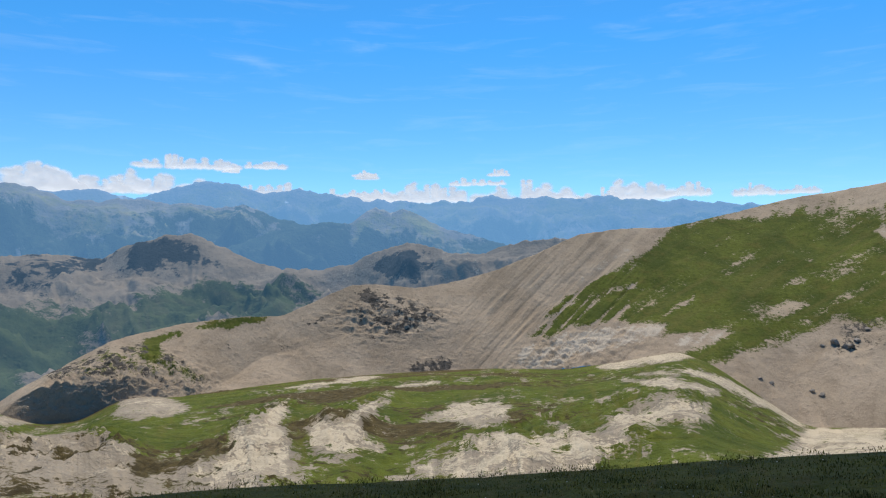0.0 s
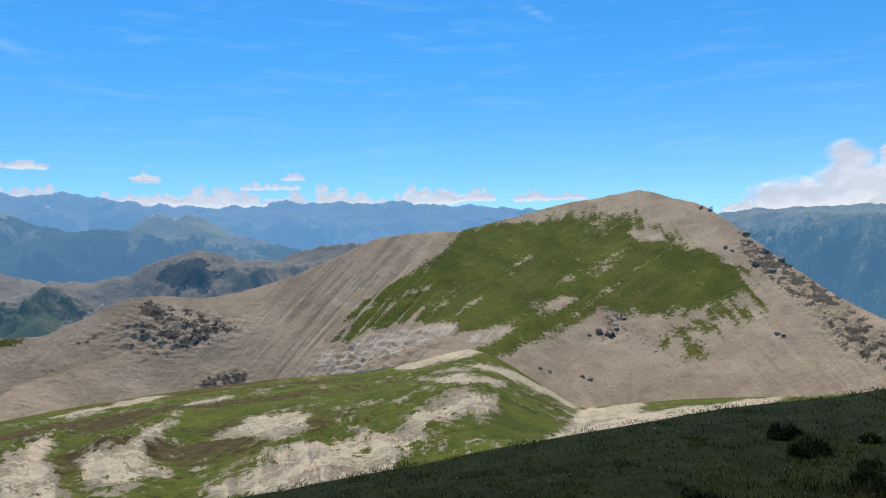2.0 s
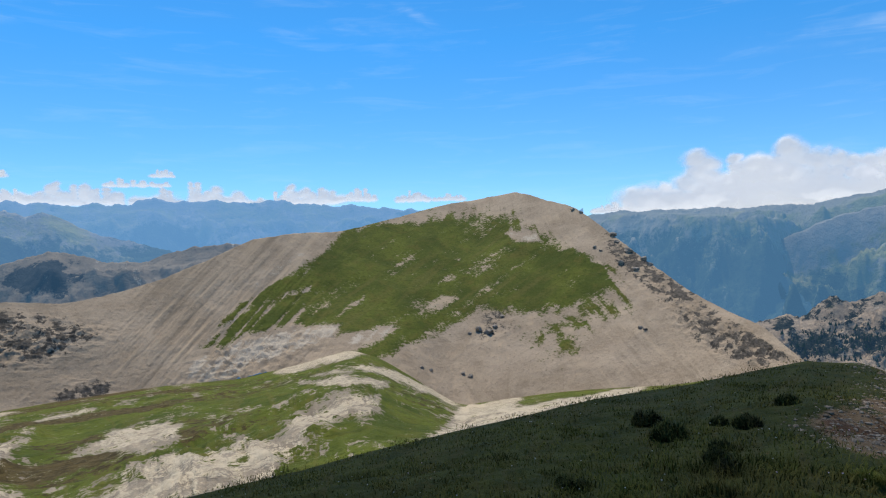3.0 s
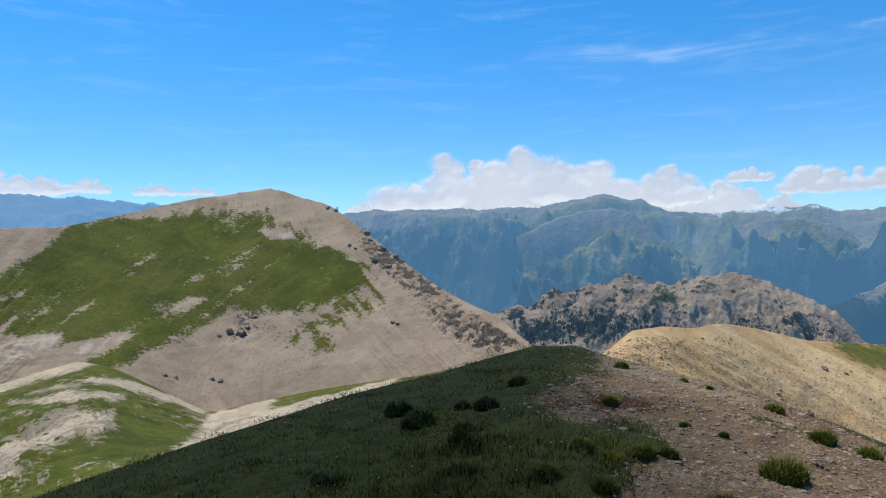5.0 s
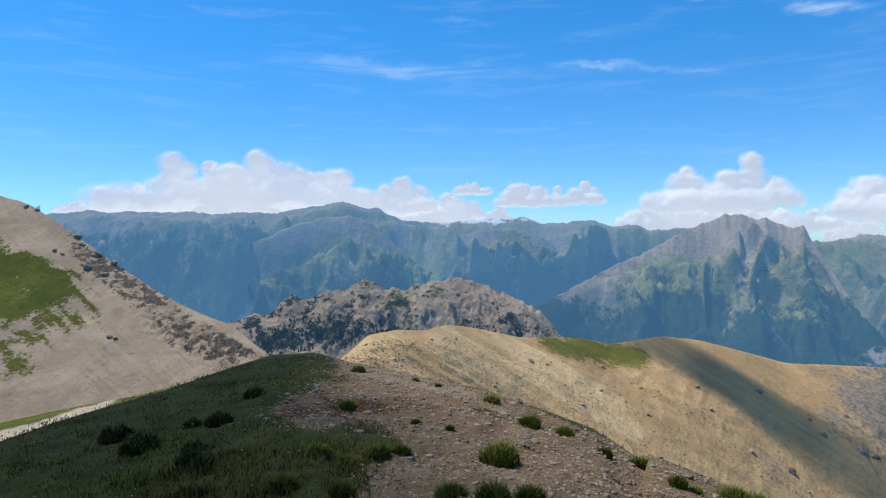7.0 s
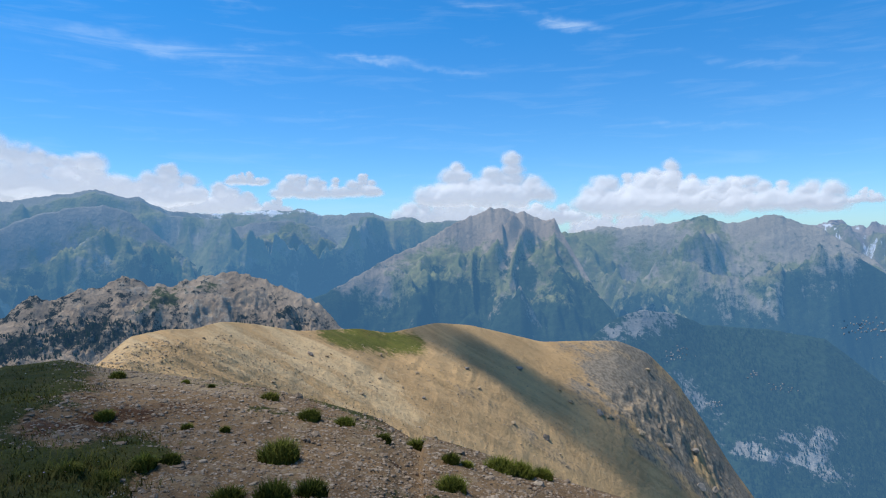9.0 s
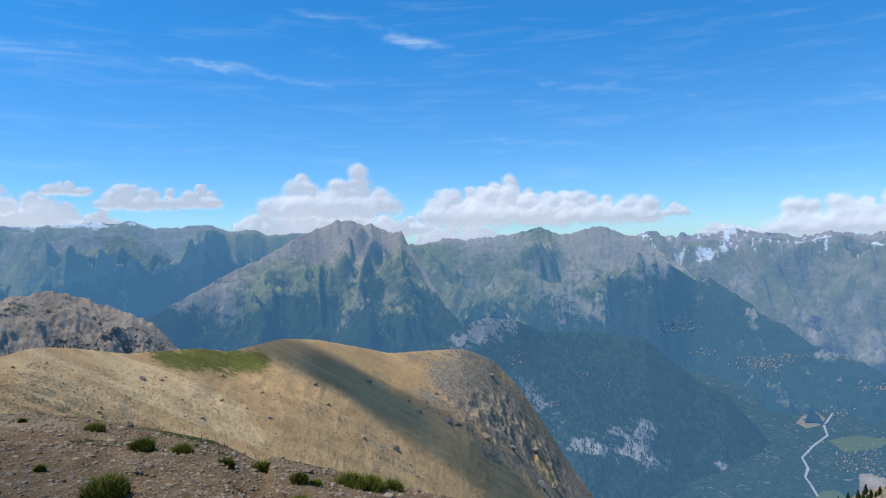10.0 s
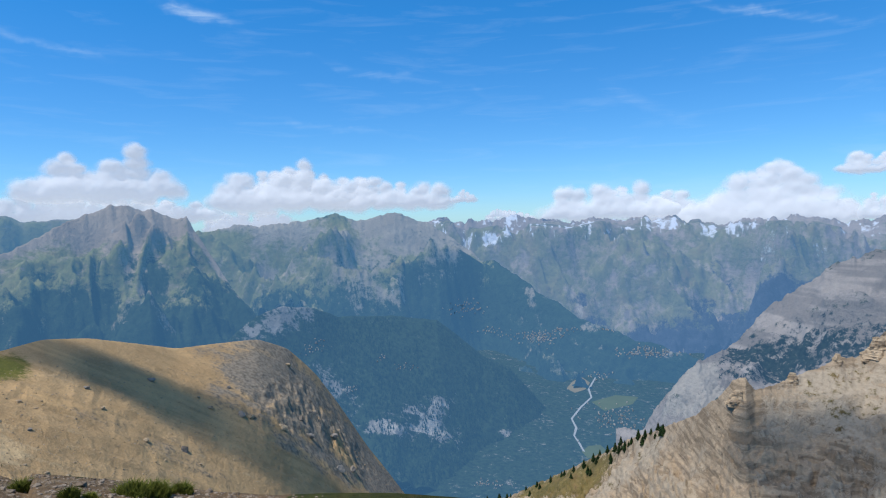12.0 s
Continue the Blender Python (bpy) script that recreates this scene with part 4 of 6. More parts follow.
massif("mountain_range", [SNOW_CREST, SNOW_MID, SNOW_FOOT], 117, 162, 0.1, [50, 50], M_SNOWY, 111, 0.55, 0.8, 480, 540, even=0.12, gully=80, gully_size=380, octaves=6, gain=0.50,
       layers=cover(-7.5, 112, 0.5, 0.7, lambda A, E, S, X, Y, Z, w: {"snow": 0.9 * ramp_to(mottle(X, Y, Z, 70, 119) + 0.5 * (0.4 - FIELD["rib"]), -0.2, 0.35) * patches(A, E, [[(123.0, -1.82), (124.7, -3.48), (125.6, -2.23), (127.2, -1.43), (130.1, -1.35), (131.3, -0.79), (129.1, -0.89), (126.7, -0.68), (124.7, -2.01), (123.8, -1.00)], [(137.8, -0.56), (139.0, -1.53), (141.0, -0.31), (139.4, -0.41)], [(144.4, -0.99), (145.8, -0.66), (145.2, -1.18)], [(147.2, -3.35), (148.3, -2.38), (148.1, -3.57)], [(150.5, -3.13), (152.0, -3.85), (151.3, -2.40)], [(148.6, -2.69), (150.4, -2.40), (149.4, -2.92)], [(133.0, -0.83), (134.8, -1.26), (133.9, -0.76)], [(127.4, -0.45), (128.4, -0.97), (128.9, -0.25)]], 0.9, 0.6, 113, 1) + ramp_to(fbm(A / 0.6 + 0.5 * w, E / 0.7, A * 0, 4, 113, 0.55, True) + 0.6 * mottle(X, Y, Z, 200, 115), 0.5, 0.75) * ramp_to(E, -2.6, -1.2) * 0.72, "dark": ramp_to(E + 1.2 * w, -0.9, 0.6) * 0.35}),
       label="blue mountain range with snow fields and gullies", category="mountain range", kind="structure")
# wooded hill with hamlets
WOOD_CREST = [(101.5, -11.03, 1900), (103.5, -9.12, 2000), (105.4, -7.67, 2050), (107.4, -7.00, 2100), (110.2, -7.26, 2200), (112.1, -8.08, 2300), (116.6, -8.21, 2400), (120.8, -8.72, 2450), (124.8, -11.92, 2450)] + [(126.9, -12.84, 2450), (131.7, -17.89, 2400), (133.6, -21.36, 2300)]
WOOD_FOOT = [(101.3, -22.83, 1560), (116.4, -21.95, 1600)] + [(121.7, -23.36, 1700), (133.5, -22.64, 2000)]


def wood_layers(A, E, S, X, Y, Z, w):
    bare = patches(A, E, [[(112.8, -17.09), (115.5, -16.38), (117.9, -16.79), (120.3, -16.94), (122.6, -18.38), (123.0, -19.22), (120.2, -19.37), (117.9, -18.36), (116.4, -18.18)], [(115.5, -15.70), (119.4, -14.94), (122.7, -15.50), (122.2, -16.64), (117.4, -16.58)],
                          [(125.3, -18.21), (128.8, -18.35), (129.7, -19.31), (126.7, -18.96)]], 1.6, 0.9, 9, 2)
    bare = bare * (0.35 + 0.65 * ramp_to(mottle(X, Y, Z, 60, 125), -0.25, 0.25))
    rock = patches(A, E, [[(102.9, -9.60), (104.7, -8.35), (106.6, -7.10), (108.5, -6.73), (111.8, -7.33), (110.3, -8.08), (107.5, -8.53), (106.0, -9.61)], [(103.0, -9.60), (105.4, -7.77), (107.4, -6.95), (111.1, -7.39), (109.3, -8.13), (105.4, -9.35)], [(108.3, -10.98), (112.5, -13.62), (113.8, -16.23), (111.1, -14.58)]], 0.7, 0.8, 19, 6)
    field = patches(A, E, [[(131.8, -14.69), (132.8, -13.50), (134.2, -14.16), (133.2, -14.88)], [(126.2, -10.93), (131.4, -9.74), (132.3, -10.45), (128.4, -11.03)], [(121.1, -7.18), (124.6, -7.75), (124.6, -8.48), (122.1, -8.04)],
                           [(126.0, -11.16), (127.9, -11.03), (127.7, -11.80), (126.2, -11.65)], [(128.3, -18.42), (129.8, -17.71), (129.0, -19.75)]], 0.4, 0.5, 29, 3)
    return {"dark": np.clip(0.95 - bare - rock * 0.85 - field * 0.8, 0, 1), "pale": np.clip(bare * 0.6 + field * 0.35, 0, 1), "grass": field * 0.6 + rock * 0.3}


WOOD = massif("hillside", [WOOD_CREST, WOOD_FOOT], 100, 135, 0.08, [110], M_FOREST, 121, 0.08, 0.7, 26, 320, gully=12, gully_size=120, octaves=5, gain=0.42, layers=wood_layers,
       label="dark wooded hillside with pale clearings and hamlets", category="hill", kind="structure")
# grey cliffs
CLIFF_CREST = [(138.3, -17.59, 1500), (140.2, -14.37, 1500), (142.8, -11.98, 1550), (145.4, -10.29, 1700), (148.2, -7.31, 1800), (150.5, -5.50, 1800), (152.4, -3.98, 1800), (155.5, -3.12, 1800), (159.7, -1.34, 1800)]
CLIFF_FOOT = [(138.3, -21.48, 1250), (145.3, -19.95, 1200), (159.8, -15.83, 1200)]
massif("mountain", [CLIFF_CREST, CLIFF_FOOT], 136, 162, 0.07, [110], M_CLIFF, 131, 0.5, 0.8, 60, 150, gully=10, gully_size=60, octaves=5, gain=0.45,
       layers=lambda A, E, S, X, Y, Z, w: {"dark": patches(A, E, [[(144.5, -10.65), (149.4, -9.42), (155.5, -8.21), (159.8, -7.53), (159.8, -12.10), (153.1, -11.25), (146.6, -13.92), (143.7, -11.94)]], 0.6, 0.8, 9, 8) * (0.8 - 0.4 * w),
                                           "pale": patches(A, E, [[(139.5, -16.86), (140.4, -14.36), (141.7, -12.71), (143.9, -11.93), (144.3, -13.88), (145.3, -14.24), (142.8, -15.96)]], 0.5, 0.5, 19, 2) * 0.85, "grass": ramp_to(w, 0.2, 0.6) * 0.3},
       label="grey rock cliffs over a wooded ledge", category="mountain")

# ochre ridge beside the hilltop
TAN_CREST = [(57.9, -10.16, 30), (60.6, -11.38, 34), (62.7, -9.80, 38), (64.8, -8.03, 44), (67.4, -7.66, 48), (69.7, -7.79, 52), (70.7, -7.53, 56), (71.9, -7.32, 60), (74.2, -7.63, 66), (78.0, -8.46, 72), (83.0, -8.44, 80), (85.8, -8.92, 85), (89.7, -8.13, 92), (92.7, -8.37, 96), (95.6, -9.03, 100), (99.0, -9.81, 106), (105.4, -9.59, 116), (107.8, -10.51, 122), (110.1, -12.79, 126), (112.0, -15.44, 128), (114.2, -18.81, 128), (116.2, -21.23, 128), (119.0, -24.80, 126)]
TAN_FOOT = [(57.8, -12.38, 20), (62.6, -13.26, 25), (71.8, -15.95, 36), (82.7, -19.84, 47), (96.3, -22.80, 58), (107.1, -25.14, 72), (116.1, -27.84, 86), (118.9, -29.26, 90)]


def tan_layers(A, E, S, X, Y, Z, w):
    green = patches(A, E, [[(78.0, -8.37), (83.0, -8.35), (88.7, -9.39), (89.2, -10.74), (85.8, -10.58), (81.6, -9.86)], [(98.6, -9.66), (102.5, -9.50), (102.0, -9.93), (99.5, -9.91)], [(69.3, -7.54), (69.9, -7.81), (69.5, -8.08)]], 0.3, 0.6, 4)
    grey = patches(A, E, [[(103.8, -9.81), (108.8, -11.69), (110.1, -14.58), (113.9, -18.50), (119.7, -23.65), (113.7, -23.33), (109.9, -19.55), (106.3, -16.30), (102.7, -13.47), (99.3, -10.42)], [(99.0, -9.96), (105.4, -9.69), (107.8, -10.61), (110.1, -13.25), (112.0, -15.67), (116.2, -21.56), (113.3, -21.83), (107.2, -17.88), (102.4, -13.86)]], 1.2, 1.6, 5, 14)
    # scree runs slantwise down the flank
    run = fbm((E + 0.55 * A) / 0.55, A / 9.0, A * 0, 5, 143, 0.6)
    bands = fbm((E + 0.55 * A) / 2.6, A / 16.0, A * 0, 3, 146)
    # sunlit parts of the flank, painted in as paler scree
    sunlit_paint = patches(A, E, [[(69.5, -7.83), (71.5, -7.32), (76.9, -8.29), (83.7, -11.50), (89.0, -16.07), (83.7, -17.10), (76.8, -13.33), (71.4, -11.26)], [(61.0, -9.52), (64.3, -8.07), (67.1, -7.83), (70.0, -8.33), (67.1, -9.17)]], 0.6, 0.8, 147, 5)
    grey = np.clip(grey + 0.35 * ramp_to(bands - 0.35 * sunlit_paint, 0.12, 0.4), 0, 1)
    return {"grass": np.clip(green * (1.15 + 0.5 * run), 0, 1), "pale": np.clip(0.12 + 0.45 * sunlit_paint + 0.55 * run + 0.35 * bands - 0.6 * grey, 0, 1), "dark": np.clip(grey * (0.72 + 0.45 * mottle(X, Y, Z, 9, 144) - 0.4 * run), 0, 0.9), "rill": 0.5 + 0.8 * run}


def tan_relief(A, E, S, X, Y, H):
    broken = patches(A, E, [[(106.6, -10.29), (108.8, -10.59), (112.0, -15.22), (115.5, -20.38), (113.3, -21.42), (110.1, -17.76), (105.3, -16.59), (103.9, -14.78), (106.8, -13.81)]], 0.6, 0.6, 26, 9)
    stone = fbm(X / 3.2, Y / 3.2, H / 3.2, 5, 96, 0.58, True)
    grit = fbm(X / 1.6, Y / 1.6, H / 1.6, 4, 97, 0.55, True)
    runs = fbm((E + 0.55 * A) / 0.9, A / 9.0, A * 0, 4, 143, 0.55, True)
    return broken * (1.3 * stone - 0.3) + 0.08 * grit + 0.22 * runs


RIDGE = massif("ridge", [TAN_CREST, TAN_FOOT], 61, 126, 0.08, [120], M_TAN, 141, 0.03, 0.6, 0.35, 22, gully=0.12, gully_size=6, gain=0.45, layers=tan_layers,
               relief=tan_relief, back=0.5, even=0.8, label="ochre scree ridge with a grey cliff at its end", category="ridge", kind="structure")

# layered crag and its grassy slope
SPUR_CREST = [(116.6, -26.45, 420), (121.7, -24.13, 400), (126.7, -23.29, 380), (131.6, -21.22, 340), (134.6, -19.78, 310), (136.9, -18.55, 280), (140.1, -17.25, 240), (142.3, -16.21, 220), (144.3, -14.54, 205), (145.3, -13.24, 200), (146.2, -13.01, 200), (146.8, -13.91, 200), (148.2, -13.36, 205), (149.4, -12.67, 210), (151.3, -11.83, 215), (152.8, -10.95, 220), (154.2, -10.75, 225), (154.7, -9.69, 228), (155.5, -8.94, 230), (158.2, -6.06, 230), (161.2, -4.02, 230)]
SPUR_FOOT = [(116.5, -28.07, 330), (126.6, -26.65, 300), (136.3, -26.17, 205), (145.3, -26.67, 158), (153.1, -25.23, 165), (161.4, -23.21, 170)]


SAND = [[(146.6, -14.35), (150.2, -12.35), (155.5, -9.91), (156.6, -13.28), (153.1, -16.51), (150.1, -18.12), (147.8, -18.01), (147.0, -16.02)], [(141.2, -22.88), (142.1, -19.46), (143.2, -17.44), (143.7, -18.45), (142.7, -22.71)], [(134.5, -22.16), (137.8, -19.37), (142.8, -16.18), (144.5, -14.52), (143.9, -16.09), (138.7, -19.74), (135.5, -22.74)]]


def spur_layers(A, E, S, X, Y, Z, w):
    green = patches(A, E, [[(116.7, -23.52), (131.6, -21.22), (136.4, -19.02), (135.5, -20.82), (133.5, -23.49)]], 0.3, 0.6, 4)
    sand = patches(A, E, SAND, 0.7, 0.8, 154, 4)
    beds = fbm(X / 30, Y / 30, Z / 1.5, 4, 155, 0.6)
    return {"grass": np.clip(green * 0.8 + 0.35 * sand * ramp_to(w, -0.2, 0.4), 0, 1), "dark": np.clip(ramp_to(-w + 0.7 * beds, 0.1, 0.6) * 0.6 - 0.5 * sand, 0, 1), "pale": np.clip(ramp_to(w + 0.7 * beds, 0.1, 0.6) * 0.5 + 0.5 * sand, 0, 1)}


def spur_relief(A, E, S, X, Y, H):
    tilt = H + 1.2 * fbm(X / 40, Y / 40, H / 40, 3, 55)
    ledges = ramp_to((tilt / 2.6) % 1.0, 0.6, 1.0) - (tilt / 2.6) % 1.0
    thin = ramp_to((tilt / 1.3) % 1.0, 0.5, 1.0) - (tilt / 1.3) % 1.0
    sand = patches(A, E, SAND, 0.7, 0.8, 154, 5)
    crag = 1 - 0.9 * sand
    blocks = fbm(X / 9, Y / 9, H / 7, 5, 56, 0.55, True)
    chips = fbm(X / 1.8, Y / 1.8, H / 1.2, 4, 57, 0.6)
    return crag * (2.3 * ledges + 0.75 * thin + 3.2 * (blocks - 0.3) + 0.7 * chips) - 1.5 * sand


SPUR = massif("crag", [SPUR_CREST, SPUR_FOOT], 118, 166, 0.08, [140], M_SPUR, 151, 0.25, 0.5, 9, 34, gain=0.5, rills=0.35, layers=spur_layers,
              relief=spur_relief, back=0.4, label="pale layered rock crag above a grassy slope", category="crag")

# the hilltop underfoot
BROW = [(-180, -6, 20), (-60, -16, 12)] + [(-34.1, -17.49, 13), (-26.0, -18.62, 13), (-7.2, -19.41, 14), (3.6, -19.11, 14), (15.1, -17.96, 15), (23.8, -16.51, 15), (33.9, -14.55, 16)] + \
    [(23.6, -16.46, 16), (40.4, -13.01, 19), (48.2, -11.58, 22), (52.1, -10.51, 24), (57.1, -9.39, 26)] + [(56.8, -9.30, 27), (60.2, -9.32, 27), (63.1, -10.25, 25), (68.8, -11.53, 22), (74.2, -12.64, 20), (79.7, -14.38, 17), (84.4, -15.90, 15), (88.6, -17.50, 13)] + \
    [(88.5, -18.32, 14), (96.4, -19.76, 13), (101.3, -21.11, 12), (106.2, -22.06, 11), (116.4, -22.76, 10)] + [(150, -26, 9), (180, -6, 20)]
STAND = [(-180, -52, 1.3), (180, -52, 1.3)]
UNDER = [(-180, -88, 0.058), (180, -88, 0.058)]
ROUND = np.concatenate([np.arange(-180, -44, 3.0), np.arange(-44, 150, 0.33), np.arange(150, 181, 3.0)])
GRAVEL = [(60.7, -9.35), (62.1, -9.91), (61.3, -11.75), (57.6, -13.00), (56.6, -14.17), (59.6, -15.59), (64.4, -15.41), (66.5, -16.12), (68.7, -17.62), (64.8, -18.53), (64.0, -20.19), (63.1, -21.59), (61.5, -26.19), (102.0, -29.39), (109.9, -24.28), (105.7, -21.31), (101.6, -20.29), (97.8, -19.26), (90.9, -18.01), (83.7, -15.96), (77.8, -13.83), (71.9, -11.76), (67.1, -10.35), (63.3, -9.34)]


def near_layers(A, E, S, X, Y, Z, w):
    stones = patches(A, E, [GRAVEL], 1.6, 1.8, 9, 2)
    slate = patches(A, E, [[(61.9, -9.90), (65.2, -10.25), (69.0, -11.16), (73.8, -12.78), (74.8, -13.75), (70.9, -12.90), (67.0, -11.90), (62.8, -11.26)]], 0.8, 1.0, 69, 2)
    clump = ramp_to(fbm(X / 1.6, Y / 1.6, Z, 4, 49), 0.12, 0.5)
    rust = ramp_to(fbm(X / 3, Y / 3, Z, 3, 59), 0.05, 0.5)
    return {"grass": np.clip(0.95 - stones + 0.62 * clump * stones, 0, 1), "pale": np.clip(stones * (0.28 + 0.3 * w) + 0.5 * slate, 0, 1), "dark": stones * rust * 0.7 * (1 - slate)}


def near_relief(A, E, S, X, Y, H):
    return (0.06 * fbm(X / 0.45, Y / 0.45, H, 4, 39, 0.55, True) + 0.16 * fbm(X / 2.4, Y / 2.4, H, 3, 38)) * np.clip((1 - S) * 4, 0, 1)


HILL = massif("hilltop", [BROW, STAND, UNDER], -180, 180, ROUND, [150, 6], M_NEAR, 161, 0.03, 2, 0.10, 2.5, ridged=False, layers=near_layers, relief=near_relief, back=0.6, cap=True,
              label="grassy hilltop with patches of brown gravel", category="ground", kind="structure")


# ---- clouds ----
def cloud_material():
    """Cloud white, half of it emission in place of scattered sunlight, thinning out towards the cloud's rim."""
    n = Nodes("cloud")
    d = n.node("ShaderNodeBsdfDiffuse", Color=(0.90, 0.92, 0.95))
    t = n.node("ShaderNodeBsdfTranslucent", Color=(0.88, 0.92, 0.97))
    m = n.node("ShaderNodeMixShader")
    m.inputs[0].default_value = 0.35
    n.t.links.new(d.outputs[0], m.inputs[1])
    n.t.links.new(t.outputs[0], m.inputs[2])
    e = n.node("ShaderNodeEmission", Color=(0.85, 0.89, 0.96), Strength=1.0)
    k = n.node("ShaderNodeMixShader")
    k.inputs[0].default_value = 0.5
    n.t.links.new(m.outputs[0], k.inputs[1])
    n.t.links.new(e.outputs[0], k.inputs[2])
    wisp = n.math("SUBTRACT", n.noise(70, 5, 0.58), 0.5)
    on = n.step(n.math("ADD", n.layer("cover"), n.math("MULTIPLY", wisp, 0.55)), 0.05, 0.85)
    c = n.node("ShaderNodeMixShader")
    n.put(c.inputs[0], n.math("MULTIPLY", on, 0.96))
    n.t.links.new(n.node("ShaderNodeBsdfTransparent").outputs[0], c.inputs[1])
    n.t.links.new(k.outputs[0], c.inputs[2])
    n.t.links.new(c.outputs[0], n.out.inputs[0])
    return n.mat


M_CLOUD = cloud_material()
BALL = bmesh.new()
bmesh.ops.create_icosphere(BALL, subdivisions=2, radius=1)
BALL_V = np.array([v.co[:] for v in BALL.verts])
BALL_F = np.array([[v.index for v in f.verts] for f in BALL.faces])
BALL.free()


def mesh_of(name, verts, faces, material, smooth=True):
    me = bpy.data.meshes.new(name)
    me.from_pydata(verts.tolist(), [], faces.tolist())
    me.polygons.foreach_set("use_smooth", np.full(len(me.polygons), smooth))
    me.materials.append(material)
    me.update()
    return me


def cumulus(az, el, wide, high, d, seed):
    """A billowing body: the hull of a heap of puffs on a flat base, thinning to its rim; az and el give the middle of its base."""
    rng = np.random.default_rng(seed)
    cell = max(5.0, wide / 170)
    U, V = np.meshgrid(np.arange(-0.68 * wide, 0.68 * wide, cell), np.arange(-0.35 * high - 25, 1.3 * high + 25, cell))
    k = 1 / max(0.55 * high, 45)
    WU = U + 0.16 / k * fbm(U * k, V * k, U * 0, 5, seed, 0.6)
    WV = V + 0.16 / k * fbm(U * k, V * k, U * 0 + 7, 5, seed + 3, 0.6)
    hull, fill = np.full(U.shape, -1.0), np.full(U.shape, -1.0)
    for i in range(14 + int(wide / 22)):
        u = rng.uniform(-0.84, 0.84)
        crown = (1 - abs(u) ** 3.5) * (0.86 + 0.14 * math.sin(seed * 1.7 + 4.5 * u))
        v = (0.16 if i % 3 == 0 else rng.uniform(0.1, 1.0)) * crown
        r = high * rng.uniform(0.16, 0.36) * (1.1 - 0.45 * v)
        top, low = max(v * high - 0.7 * r, 0.35 * r), 0.3 * r
        for rise in np.arange(low, top + 0.5 * r, 0.9 * r):
            grow = r * (1.0 + 0.25 * (top - rise) / high)
            du, dv = (WU - u * wide / 2) / (1.9 if v < 0.2 else 1.3), WV - rise
            q = np.hypot(du, np.where(dv < 0, dv * 1.4, dv))
            hull = np.maximum(hull, np.sqrt(np.maximum(grow * grow - q * q, 0)))
            fill = np.maximum(fill, 1 - q / grow)
    lump = soften(fbm(U * 2.6 * k, V * 2.6 * k, hull * 2 * k, 3, seed + 9, 0.5), 1)
    cover = np.clip(fill * 1.15 + 0.25 * lump + 0.16, 0, 1)
    front = -(soften(hull, 2) * 0.8 + 0.08 / k * lump * np.clip(fill * 3, 0, 1))
    back = 0.5 * soften(hull, 1)
    m, n = U.shape
    g = np.arange(m * n).reshape(m, n)
    quads = np.stack([g[:-1, :-1], g[:-1, 1:], g[1:, 1:], g[1:, :-1]], -1).reshape(-1, 4)
    keep = np.maximum.reduce([cover.ravel()[quads[:, c]] for c in range(4)]) > 0.01
    deep = np.minimum.reduce([cover.ravel()[quads[:, c]] for c in range(4)]) > 0.97
    faces = np.concatenate([quads[keep], quads[deep][:, ::-1] + m * n])
    verts = np.concatenate([np.stack([U, Y_, V], -1).reshape(-1, 3) for Y_ in (front, back)])
    used = np.unique(faces)
    index = np.zeros(len(verts), np.int64)
    index[used] = np.arange(len(used))
    me = mesh_of("cloud", verts[used], index[faces], M_CLOUD)
    a = me.attributes.new("cover", "FLOAT", "POINT")
    a.data.foreach_set("value", np.tile(cover.ravel(), 2)[used].astype(np.float32))
    ob = new("cloud", me)
    ob.matrix_world = Matrix.Translation(bearing(az, el, d)) @ Matrix.Rotation(-radians(az), 4, "Z")
    big = "broad white heaped cumulus cloud over the range" if wide > 600 else "small white fair-weather cloud over the range" if high > 60 else "thin flat white cloud low over the skyline"
    return tagged(ob, big, "cloud", "clouds")


# azimuth and elevation of the base, width and height in metres
RANGE_CLOUDS = [
    (50.6, 2.89, 1084, 396), (57.9, 2.78, 1251, 429), (65.2, 2.38, 1001, 333), (71.3, 1.76, 709, 229), (44.8, 2.60, 792, 100), (74.0, 4.01, 258, 116), (81.0, 2.99, 855, 183),
    (76.4, 1.63, 183, 125), (55.0, 2.34, 1752, 229), (68.0, 1.84, 1084, 208), (94.3, 2.25, 959, 342), (90.2, 0.64, 584, 250), (99.6, 0.44, 500, 191), (94.8, 0.69, 834, 229),
]
VALLEY_CLOUDS = [
    (108.0, 1.19, 1001, 350), (104.6, -0.42, 584, 154), (109.9, 1.70, 1084, 279), (117.3, 1.17, 792, 275), (123.2, 1.53, 183, 91), (105.6, -0.38, 625, 175), (126.8, 0.12, 292, 58),
    (135.8, -0.18, 1001, 296), (147.0, -0.77, 1084, 392), (142.0, -0.57, 834, 229), (154.7, 2.76, 417, 158), (154.3, -0.64, 417, 175), (127.4, -0.21, 375, 79), (-21.1, 6.74, 792, 100),
]
SKYLINE_CLOUDS = [
    (-15.1, 6.93, 275, 87), (-17.7, 6.53, 150, 54), (-6.8, 6.34, 175, 50), (3.0, 5.57, 458, 70), (4.9, 6.33, 166, 62), (-32.2, 4.55, 709, 191), (-28.0, 4.71, 625, 133),
    (-23.4, 4.77, 667, 158), (-14.6, 4.72, 500, 104), (-2.1, 4.15, 1084, 141), (7.7, 4.14, 667, 166), (16.4, 4.13, 500, 162), (20.6, 4.32, 333, 95), (25.2, 4.15, 292, 87),
    (28.4, 4.13, 250, 70), (-7.0, 4.45, 667, 83), (12.4, 3.95, 667, 116), (44.0, 2.74, 625, 75), (-6.5, 6.12, 208, 62),
]
